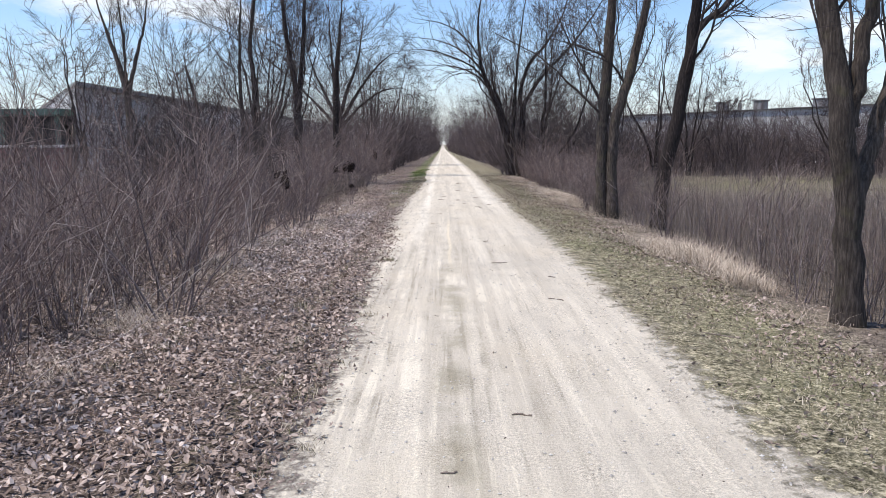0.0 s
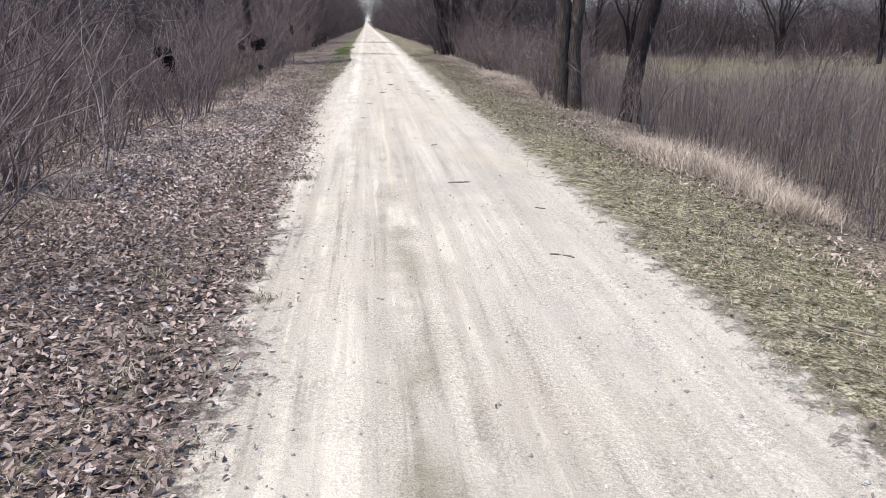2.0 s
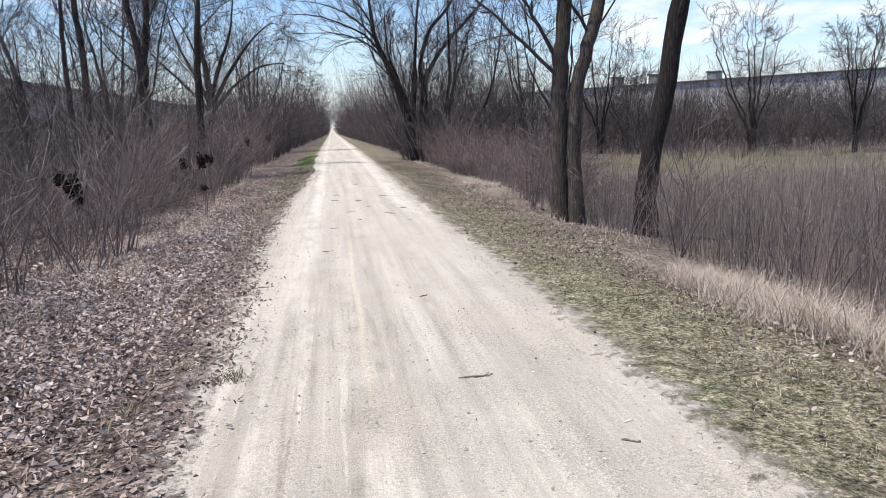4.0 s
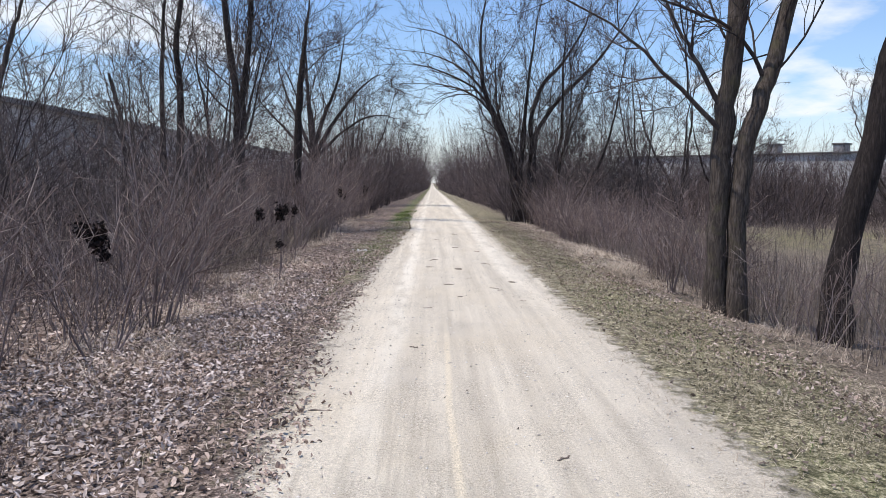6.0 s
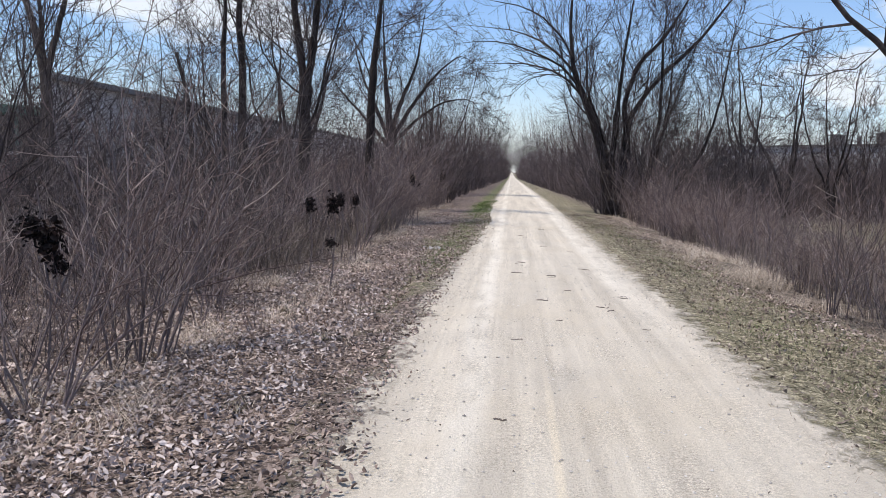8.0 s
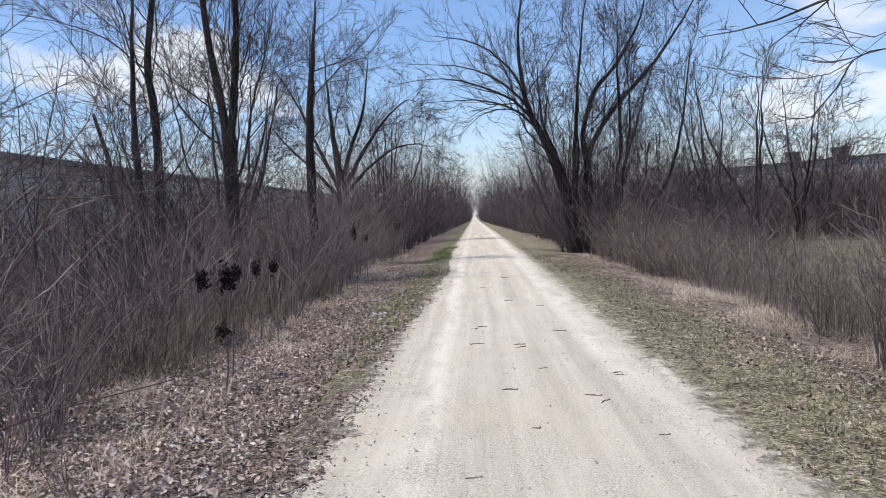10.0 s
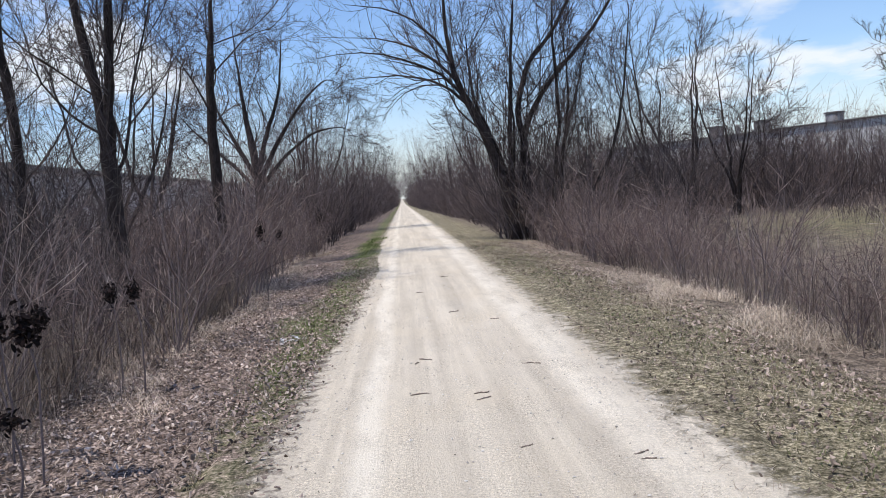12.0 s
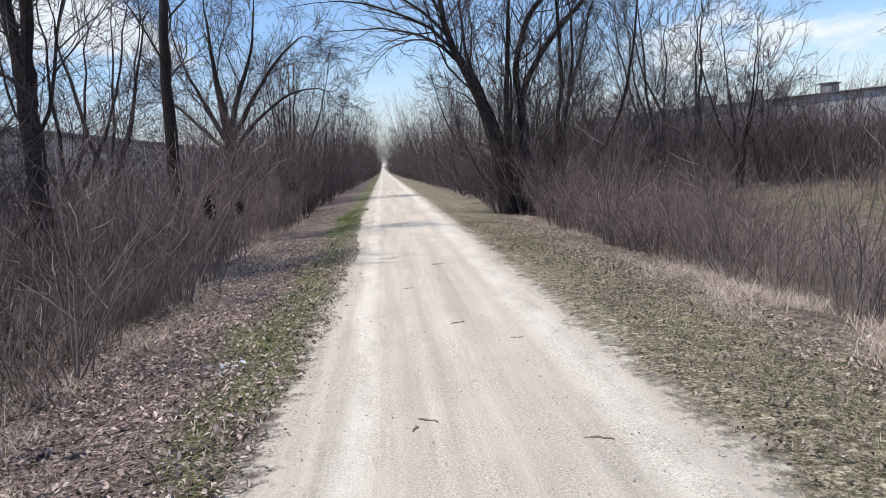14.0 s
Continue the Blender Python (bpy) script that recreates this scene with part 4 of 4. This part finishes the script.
shrubs = [make_shrub(60 + i, n, h, lean) for i, (n, h, lean) in enumerate(((9, 1.7, 0.5), (14, 2.0, 0.35), (7, 1.4, 0.8), (11, 2.3, 0.45), (6, 1.9, 0.3)))]
spots = [(-2.65, 7.4), (3.95, 20.9), (4.9, 24.3), (-3.4, 10.2), (4.6, 12.6)]
for s, (x, y), size in zip(shrubs, spots, (1.0, 0.72, 0.8, 1.0, 0.9)):
    s.matrix_basis = drop(x, y, scale=size)
for x, y, size in ((-2.8, 23.0, 0.42), (-2.95, 24.8, 0.5), (-2.45, 17.6, 0.45), (-2.3, 12.2, 0.4)):
    copy_thing(shrubs[2], drop(x, y, scale=size, turn=100 * y))
canes = make_shrub(66, 7, 2.3, 0.75)
canes.matrix_basis = drop(-3.0, 7.9)
for x, y, size in ((-3.75, 7.6, 1.1), (-4.3, 9.6, 1.0), (-3.9, 10.9, 0.9), (-4.3, 6.9, 1.1), (-3.4, 15.6, 0.8)):
    copy_thing(canes, drop(x, y, scale=size, turn=77 * y))
for x, y, size in ((4.35, 20.1, 0.75), (4.75, 21.4, 0.85), (4.9, 22.6, 0.8), (4.45, 23.4, 0.6)):
    copy_thing(shrubs[3], drop(x, y, scale=size, turn=100 * y))
rng = np.random.default_rng(70)
for i in range(34):
    y = 3.5 + i * 1.2 + rng.uniform(-0.4, 0.4)
    x = -3.25 + 0.3 * math.sin(0.5 * y) + rng.uniform(-0.6, 0.2)
    m = drop(x, y, turn=rng.uniform(0, 360))
    c = copy_thing(shrubs[i % 5], m)
    c.scale = (rng.uniform(0.75, 1.15),) * 3
for i in range(26):
    y = 6.5 + i * 1.45 + rng.uniform(-0.4, 0.4)
    x = 4.4 + rng.uniform(-0.15, 0.8)
    if math.hypot(x - 4.05, y - 18.85) < 0.6 or math.hypot(x - 5.03, y - 17.9) < 0.5:
        x += 1.2
    c = copy_thing(shrubs[(i + 2) % 5], drop(x, y, turn=rng.uniform(0, 360)))
    c.scale = (rng.uniform(0.55, 0.95) if y < 26 else rng.uniform(0.8, 1.2),) * 3


# ---------------------------------------------------------------- grass, leaves, grit
def blades(x, y, h, lean, width, seed, lift=0.0, simple=False):
    rng = np.random.default_rng(seed)
    n = len(x)
    a = rng.uniform(0, 2 * np.pi, n)
    q = np.clip(rng.normal(lean, 0.2, n), 0, 1.45)
    f = np.stack([np.cos(a), np.sin(a), np.zeros(n)], 1)
    s = np.stack([-np.sin(a), np.cos(a), np.zeros(n)], 1)
    base = np.stack([x, y, ground_height(x, y) + lift], 1)
    h = (h * rng.uniform(0.5, 1.3, n))[:, None]
    mid = base + h * 0.55 * (f * np.sin(q * 0.7)[:, None] + np.array([0, 0, 1.0]) * np.cos(q * 0.7)[:, None])
    tip = mid + h * 0.5 * (f * np.sin(q * 1.1)[:, None] + np.array([0, 0, 1.0]) * np.cos(np.minimum(q * 1.1, 1.5))[:, None])
    w = (width * rng.uniform(0.6, 1.3, n))[:, None]
    if simple:
        V = np.stack([base - s * w, base + s * w, tip + s * w * 0.3, tip - s * w * 0.3], 1).reshape(-1, 3)
        return V, np.arange(n)[:, None] * 4 + np.array([[0, 1, 2, 3]])
    V = np.stack([base - s * w, base + s * w, mid + s * w * 0.7, mid - s * w * 0.7, tip + s * w * 0.2, tip - s * w * 0.2], 1).reshape(-1, 3)
    i = np.arange(n)[:, None] * 6
    F = np.concatenate([i + np.array([[0, 1, 2, 3]]), i + np.array([[3, 2, 4, 5]])])
    return V, F


def stuff(name, arrays, material, label, category):
    return tagged(new(name, mesh_of(name, *arrays, material, False)), label, category, kind="stuff")


rng = np.random.default_rng(80)
n = 88000
y = 2.5 + 34 * rng.uniform(0, 1, n) ** 1.15
x = right_edge(y) + rng.triangular(-0.1, 1.1, 2.3, n)
stuff("turf_grass", blades(x, y, 0.03, 1.05, 0.0019, 81, 0.0, True), M_TURF, "short matted olive and straw verge grass", "grass")
cx, cy = rng.normal(2.75, 0.3, 46), rng.uniform(11, 38, 46)
i = rng.integers(0, 46, 5000)
stuff("green_grass", blades(cx[i] + rng.normal(0, 0.22, 5000), cy[i] + rng.normal(0, 0.5, 5000), 0.05, 0.9, 0.0022, 82), M_GREEN, "fresh green grass patches in the verge", "grass")
n = 15000
y = 22 + 26 * rng.uniform(0, 1, n) ** 0.8
x = left_edge(y) - np.abs(rng.normal(0.3, 0.24, n))
stuff("green_grass", blades(x, y, 0.06, 0.8, 0.003, 83, 0.0, True), M_GREEN, "green grass strip along the trail's edge", "grass")
cx = np.concatenate([rng.uniform(-2.6, -0.95, 26), rng.normal(-0.84, 0.05, 14)])
cy = np.concatenate([rng.uniform(2.5, 24, 26), rng.uniform(3.5, 11, 14)])
i = rng.integers(0, 40, 2600)
stuff("green_grass", blades(cx[i] + rng.normal(0, 0.045, 2600), cy[i] + rng.normal(0, 0.06, 2600), 0.06, 0.8, 0.003, 84), M_TURF, "small olive grass tufts poking through the leaves", "grass")
n = 9000
y = 2 + 34 * rng.uniform(0, 1, n)
x = np.where(rng.uniform(0, 1, n) < 0.7, left_edge(y) - 2.7 * rng.uniform(0, 1, n), right_edge(y) + rng.normal(0.05, 0.14, n))
stuff("dry_grass", blades(x, y, 0.08, 1.25, 0.0018, 92, 0.012), M_DRY, "flattened straw bits among the leaves", "grass")
cx, cy = rng.uniform(1.9, 3.5, 420), rng.uniform(4, 40, 420)
i = rng.integers(0, 420, 16000)
stuff("turf_grass", blades(cx[i] + rng.normal(0, 0.07, 16000), cy[i] + rng.normal(0, 0.1, 16000), 0.05, 1.05, 0.0024, 97, 0.0, True), M_TURF, "matted tufts standing proud of the verge grass", "grass")
# pale dry grass at the foot of the brush
cx = np.concatenate([3.75 + rng.normal(0, 0.25, 58), 4.0 + rng.normal(0, 0.4, 45), -3.0 + rng.normal(0, 0.3, 90)])
cy = np.concatenate([rng.uniform(6, 44, 28), rng.uniform(10, 13.5, 30), rng.uniform(23, 30, 45), rng.uniform(3, 44, 90)])
i = rng.integers(0, 193, 19000)
stuff("dry_grass", blades(cx[i] + rng.normal(0, 0.14, 19000), cy[i] + rng.normal(0, 0.2, 19000), 0.29, 1.25, 0.0018, 85), M_DRY, "pale dry bunch grass at the brush's foot", "grass")
x, y = 3.75 + rng.normal(0, 0.2, 4500), 9.0 + 4.6 * rng.uniform(0, 1, 4500)
stuff("dry_grass", blades(x, y, 0.3 * swell(2 * x, 2 * y), 1.05, 0.002, 100), M_DRY, "bright bleached grass tuft below the trees", "grass")
n = 60000
x, y = 4.4 + 15 * rng.uniform(0, 1, n) ** 1.2, 2 + 42 * rng.uniform(0, 1, n) ** 1.35
m = rng.uniform(0, 1, n) < np.clip(np.interp(y, [17, 36], [1.0, 0.25]) + np.interp(x, [6, 8], [0.6, 0.0]), 0, 1)
x, y = x[m], y[m]
stuff("tall_grass", blades(x, y, np.interp(y, [13, 27], [1.15, 0.5]) * (0.35 + 0.65 * swell(x, y, 2)), 0.24, 0.0024, 86, 0.0, True), M_WEED, "tall dry weed stalks on the lower ground", "grass")


cx, cy = -3.3 - 1.6 * rng.uniform(0, 1, 60) ** 1.5, rng.uniform(20.5, 31, 60)
i = rng.integers(0, 60, 6000)
stuff("tall_grass", blades(cx[i] + rng.normal(0, 0.16, 6000), cy[i] + rng.normal(0, 0.2, 6000), 0.75, 0.75, 0.0024, 98), M_WEED, "wispy bleached grass bent over at the brush's foot", "grass")
n = 22000
x, y = 9 + 32 * rng.uniform(0, 1, n), 18 + 40 * rng.uniform(0, 1, n)
m = (x > 20) | (y > 46) | (y < 32)
x, y = x[m], y[m]
stuff("tall_grass", blades(x, y, 0.5 * swell(x, y, 1), 0.35, 0.005, 96, 0.0, True), M_WEED, "dull weeds along the far edge of the field", "grass")


def leaves(x, y, size, seed, lift=0.012):
    rng = np.random.default_rng(seed)
    n = len(x)
    L = (size * rng.uniform(0.45, 1.6, n))[:, None]
    W = L * rng.uniform(0.1, 0.32, n)[:, None]
    a = rng.uniform(0, 2 * np.pi, n)
    tilt = rng.normal(0, 0.55, n)
    f = np.stack([np.cos(a) * np.cos(tilt), np.sin(a) * np.cos(tilt), np.sin(tilt)], 1)
    s = np.stack([-np.sin(a), np.cos(a), rng.normal(0, 0.5, n)], 1)
    s = unit(s)
    up = np.cross(f, s)
    c = np.stack([x, y, ground_height(x, y) + lift + rng.uniform(0, 0.02, n)], 1)
    fold = (W * rng.uniform(0.1, 1.6, n)[:, None])
    curl = (L * rng.uniform(-0.12, 0.42, n)[:, None])
    V = np.stack([c - f * L * 0.5 + up * curl, c + f * L * 0.5 + up * curl,
                  c - f * L * 0.2 + s * W + up * fold, c + f * L * 0.22 + s * W * 0.9 + up * fold,
                  c - f * L * 0.2 - s * W + up * fold, c + f * L * 0.22 - s * W * 0.9 + up * fold], 1).reshape(-1, 3)
    i = np.arange(n)[:, None] * 6
    return V, np.concatenate([i + np.array([[0, 1, 3, 2]]), i + np.array([[1, 0, 4, 5]])])


n = 66000
y = 1.5 + 36 * rng.uniform(0, 1, n) ** 1.45
x = left_edge(y) - np.where(rng.uniform(0, 1, n) < 0.09, rng.uniform(0.0, 0.4, n), 0.14 + 2.83 * rng.uniform(0, 1, n) ** 0.8)
stuff("fallen_leaves", leaves(x, y, 0.038, 87), M_LEAF, "thick litter of curled brown fallen leaves", "leaves")
n = 8000
y = rng.normal(14.0, 3.0, n)
x = -1.5 - 2.0 * rng.uniform(0, 1, n)
stuff("fallen_leaves", leaves(x, y, 0.036, 94, 0.018), M_LEAF_PALE, "sun-bleached pale leaves on the litter", "leaves")
n = 11000
y = 2 + 36 * rng.uniform(0, 1, n)
x = -3.4 - 4.2 * rng.uniform(0, 1, n) ** 1.4
stuff("fallen_leaves", leaves(x, y, 0.065, 93), M_LEAF, "brown leaves lying among the brush stems", "leaves")
n = 2600
y = 2 + 30 * rng.uniform(0, 1, n)
x = left_edge(y) + rng.normal(-0.12, 0.14, n)
stuff("fallen_leaves", leaves(x, y, 0.028, 88), M_LEAF, "stray leaves along the trail's edge", "leaves")
n = 11000
y = 3 + 38 * rng.uniform(0, 1, n)
x = np.where(rng.uniform(0, 1, n) < 0.65, rng.uniform(1.75, 3.4, n), rng.normal(3.9, 0.5, n))
stuff("fallen_leaves", leaves(x, y, 0.03, 89), M_LEAF_DARK, "scattered leaves on the grass verge", "leaves")


n = 5000
y = 15 + 24 * rng.uniform(0, 1, n)
x = right_edge(y) + 0.1 + 1.7 * rng.uniform(0, 1, n)
stuff("fallen_leaves", leaves(x, y, 0.03, 101), M_LEAF_DARK, "dark leaf scraps matted into the verge grass", "leaves")
n = 7000
y = 3 + 36 * rng.uniform(0, 1, n)
x = rng.normal(3.35, 0.28, n) + 0.1 * np.sin(0.8 * y)
stuff("fallen_leaves", leaves(x, y, 0.036, 99), M_LEAF, "brown leaves gathered along the verge's outer side", "leaves")


def chips(n, seed):
    """Loose limestone chips on the trail and its margins."""
    rng = np.random.default_rng(seed)
    y = 2 + 30 * rng.uniform(0, 1, n) ** 1.3
    x = np.where(rng.uniform(0, 1, n) < 0.6, rng.uniform(-0.95, 1.8, n), np.where(rng.uniform(0, 1, n) < 0.5, rng.normal(-0.95, 0.16, n), rng.normal(1.68, 0.16, n)))
    z = np.where((x > left_edge(y)) & (x < right_edge(y)), path_height(x, y), ground_height(x, y) + 0.004)
    r = 0.0045 + 0.009 * rng.uniform(0, 1, n) ** 3
    o = np.array([[1, 0, 0], [0, 1, 0], [-1, 0, 0], [0, -1, 0], [0, 0, 0.7], [0, 0, -0.5]])
    V = np.stack([x, y, z + r * 0.3], 1)[:, None, :] + o[None] * r[:, None, None] * rng.uniform(0.5, 1.3, (n, 6, 1))
    i = np.arange(n)[:, None, None] * 6
    F = i + np.array([[0, 1, 4], [1, 2, 4], [2, 3, 4], [3, 0, 4], [1, 0, 5], [2, 1, 5], [3, 2, 5], [0, 3, 5]])[None]
    return V.reshape(-1, 3), F.reshape(-1, 3)


n = 330
y = 2.5 + 30 * rng.uniform(0, 1, n) ** 1.2
x = rng.uniform(-0.85, 1.7, n)
V, F = leaves(x, y, 0.014, 95)
V[:, 2] += np.repeat(path_height(x, y) - ground_height(x, y) - 0.012, 6)
stuff("leaf_crumbs", (V, F), M_STICK, "bits of bark and leaf strewn over the trail", "debris")
stuff("gravel", chips(9000, 90), M_STONE, "loose pale limestone chips on the trail", "gravel")


# ---------------------------------------------------------------- sticks, seed heads, scraps
def make_stick(x, y, length, turn, seed, r=0.0017):
    rng = np.random.default_rng(seed)
    z = float(path_height(x, y)) if -0.8 < x < 1.6 else float(ground_height(x, y)) + 0.012
    root = tagged(new("stick"), "thin dark fallen stick lying on the trail", "stick", "sticks on the trail")
    root.matrix_basis = pose(x, y, z + r * 0.8, 0, 0, turn)
    P, R = spline([(-length / 2, 0, 0, r), (-length * 0.1, rng.uniform(-0.012, 0.012), 0.004, r), (length * 0.25, rng.uniform(-0.012, 0.012), 0.0, r * 0.8), (length / 2, rng.uniform(-0.02, 0.02), 0.003, r * 0.5)], 8, rng, 0.002)
    part("stem", mesh_of("stem", *tubes(P, R, 5), M_STICK), root)
    if length > 0.16:
        T = sprout(P, R, 2, rng, (0.3, 0.8), 0.22, 45, 4, 0.7, 0.0, 0.1, r * 0.35)
        T[0][:, :, 2] *= 0.2
        part("side_twigs", mesh_of("side_twigs", *tubes(*T, 3), M_STICK), root)


STICKS = ((1.16, 7.76, 0.2, -30), (0.46, 4.37, 0.14, -10), (0.02, 3.57, 0.09, 0), (-0.77, 13.37, 0.18, 5), (-0.08, 17.51, 0.12, 3), (0.43, 21.76, 0.14, 5), (0.34, 18.44, 0.07, -12),
          (0.86, 19.3, 0.16, -25), (0.92, 19.1, 0.14, 55), (1.19, 20.14, 0.12, 20), (-0.04, 21.9, 0.2, 3), (0.43, 21.6, 0.14, 30), (0.57, 20.43, 0.1, 25), (1.2, 20.03, 0.1, -10),
          (0.04, 23.18, 0.18, -35), (-0.05, 23.05, 0.12, 70), (0.97, 22.62, 0.2, -20), (0.22, 19.59, 0.16, 2), (1.15, 18.2, 0.1, 8), (0.7, 12.5, 0.12, 40), (-0.2, 15.3, 0.08, -15),
          (0.5, 26.0, 0.16, 12), (0.95, 25.2, 0.14, -18), (0.1, 28.4, 0.15, 5), (0.62, 30.5, 0.2, 8), (0.75, 10.2, 0.26, 3), (1.3, 9.1, 0.1, -40), (2.4, 6.6, 0.5, -35), (2.7, 12.4, 0.4, 20), (-1.9, 12.9, 0.5, 15),
          (-1.5, 16.2, 0.45, -20), (-2.2, 5.1, 0.6, 8))
for n, (x, y, l, turn) in enumerate(STICKS):
    make_stick(x, y, l * 0.85, turn, 200 + n)


def seed_head(x, y, z, heads, seed):
    """A dead stalk with ragged black clusters of withered leaves."""
    rng = np.random.default_rng(seed)
    root = tagged(new("dead_plant"), "dead stalk bearing ragged blackened seed heads", "plant", "withered plants in the brush")
    g = float(ground_height(x, y))
    root.location = (x, y, g)
    P, R = spline([(0, 0, -0.03, 0.009), (0.03, 0.02, (z - g) * 0.5, 0.008), (0, 0, z - g, 0.006), (-0.04, 0, z - g + 0.3, 0.003)], 8, rng, 0.01)
    part("stalk", mesh_of("stalk", *tubes(P, R, 5), M_STEM), root)
    for dx, dz, size, tall in heads:
        m = int(170 * tall)
        c = np.stack([rng.normal(0, size * 0.4, m), rng.normal(0, size * 0.4, m), rng.normal(0, size * 0.5 * tall, m)], 1)
        V, F = leaves(np.zeros(m), np.zeros(m), size * 0.5, seed + 7)
        off = np.repeat(c + np.array([dx, 0, z - g + dz]), 6, axis=0)
        V = V - np.array([0, 0, ground_height(0, 0)])
        own = V.reshape(m, 6, 3)
        turn = np.linalg.qr(rng.normal(size=(m, 3, 3)))[0]
        own = np.einsum("mij,mkj->mki", turn, own)
        head = part("seed_head", mesh_of("seed_head", own.reshape(-1, 3) + off, F, M_BLACK, False), root)
        tagged(head, "ragged cluster of blackened leaves", kind="stuff")


seed_head(-3.28, 15.75, 0.92, ((-0.08, 0.05, 0.085, 1.1), (0.05, -0.04, 0.1, 1.2), (0.11, -0.2, 0.055, 1.0)), 301)
seed_head(-2.5, 20.8, 0.93, ((0, 0, 0.095, 1.2), (0.1, 0.07, 0.05, 1.6)), 302)
seed_head(-2.93, 21.3, 0.9, ((0, 0, 0.07, 1.5),), 303)
seed_head(-2.4, 20.3, 0.48, ((0, 0, 0.065, 0.8),), 304)
seed_head(-2.98, 23.5, 0.86, ((0, 0, 0.06, 1.7),), 308)
seed_head(-2.72, 23.4, 0.88, ((0, 0, 0.06, 1.6),), 310)
seed_head(-2.55, 29.4, 1.2, ((0, 0, 0.08, 2.2),), 305)
seed_head(-3.1, 44.0, 1.0, ((0, 0, 0.12, 2.2),), 306)
seed_head(-4.2, 13.9, 0.75, ((0, 0, 0.08, 1.7),), 307)
seed_head(-2.9, 33.5, 1.0, ((0, 0, 0.07, 1.6),), 309)


def scraps(x, y):
    rng = np.random.default_rng(9)
    n = 22
    V, F = leaves(x + rng.normal(0, 0.09, n), y + rng.normal(0, 0.16, n), 0.05, 91, 0.015)
    tagged(new("litter", mesh_of("litter", V, F, M_SCRAP, False)), "torn white scraps lying on the leaves", "litter")


scraps(-1.59, 25.1)


# ---------------------------------------------------------------- buildings beyond
def warehouse_left():
    root = tagged(new("warehouse"), "long grey flat-roofed warehouse beyond the brush", "building")
    root.location = (-19.2, 41.0, -0.6)
    part("wall", prism(((0, 0), (0, 240), (-22, 240), (-22, 38)), -2.0, 5.25, "wall", M_WALL_GREY), root)
    part("roof", prism(((0.3, -0.5), (0.3, 240.3), (-22.3, 240.3), (-22.3, 38.2)), 5.25, 5.5, "roof", M_FASCIA), root, "weathered grey roof edge")
    for i in range(24):
        part("pilaster", box((0.003, 4 + i * 10, -2.0), (0.2, 4.5 + i * 10, 5.08), "pilaster", M_WALL_GREY), root)
    low = tagged(new("loading_shed"), "low open dark loading shed with green trim", "building")
    low.location = (-19.7, 41.0, -0.6)
    # solid block; its dark colour paints the shade under the canopy
    part("wall", box((-14, 0.6, -0.3), (-0.5, 9.6, 3.75), "wall", M_DARK), low)
    part("roof", box((-14.4, -0.7, 3.75), (0, 9.6, 4.1), "roof", M_GREENTRIM, 0.04), low, "green-trimmed canopy roof")
    part("dock", box((-14, -0.5, -0.6), (-0.1, 0.59, 2.1), "dock", M_BRICK), low, "dull red brick dock wall")
    part("coping", box((-14.05, -0.55, 2.1), (-0.05, 0.59, 2.25), "coping", M_WALL_GREY, 0.02), low)
    for i in range(5):
        part("post", box((-0.5 - i * 2.9, -0.4, 2.25), (-0.3 - i * 2.9, -0.2, 3.75), "post", M_GREENTRIM), low)


def warehouse_right():
    root = tagged(new("factory"), "long white flat-roofed factory beyond the field", "building")
    root.matrix_basis = pose(28, 124, -0.9, 0, 0, math.degrees(math.atan2(-70, 42)))
    part("wall", box((0, 0, -1.0), (110, 25, 6.43), "wall", M_WALL_WHITE), root)
    part("roof", box((-0.4, -0.4, 6.43), (110.4, 25.4, 6.6), "roof", M_ROOF, 0.05), root, "dark roof edge")
    for at, w, h in ((18.4, 1.3, 1.05), (24.5, 1.35, 1.05), (33.0, 1.35, 0.85)):
        unit_ = part("roof_vent", box((at, 0.6, 6.6), (at + w, 0.6 + w, 6.6 + h), "roof_vent", M_UNIT, 0.08), root, "squat rooftop vent")
        part("cap", box((at - 0.12, 0.48, 6.6 + h), (at + w + 0.12, 0.72 + w, 6.78 + h), "cap", M_ROOF, 0.04), unit_)
    part("flue", box((22.0, 0.7, 6.6), (22.4, 1.1, 7.6), "flue", M_UNIT, 0.05), root)


warehouse_left()
warehouse_right()
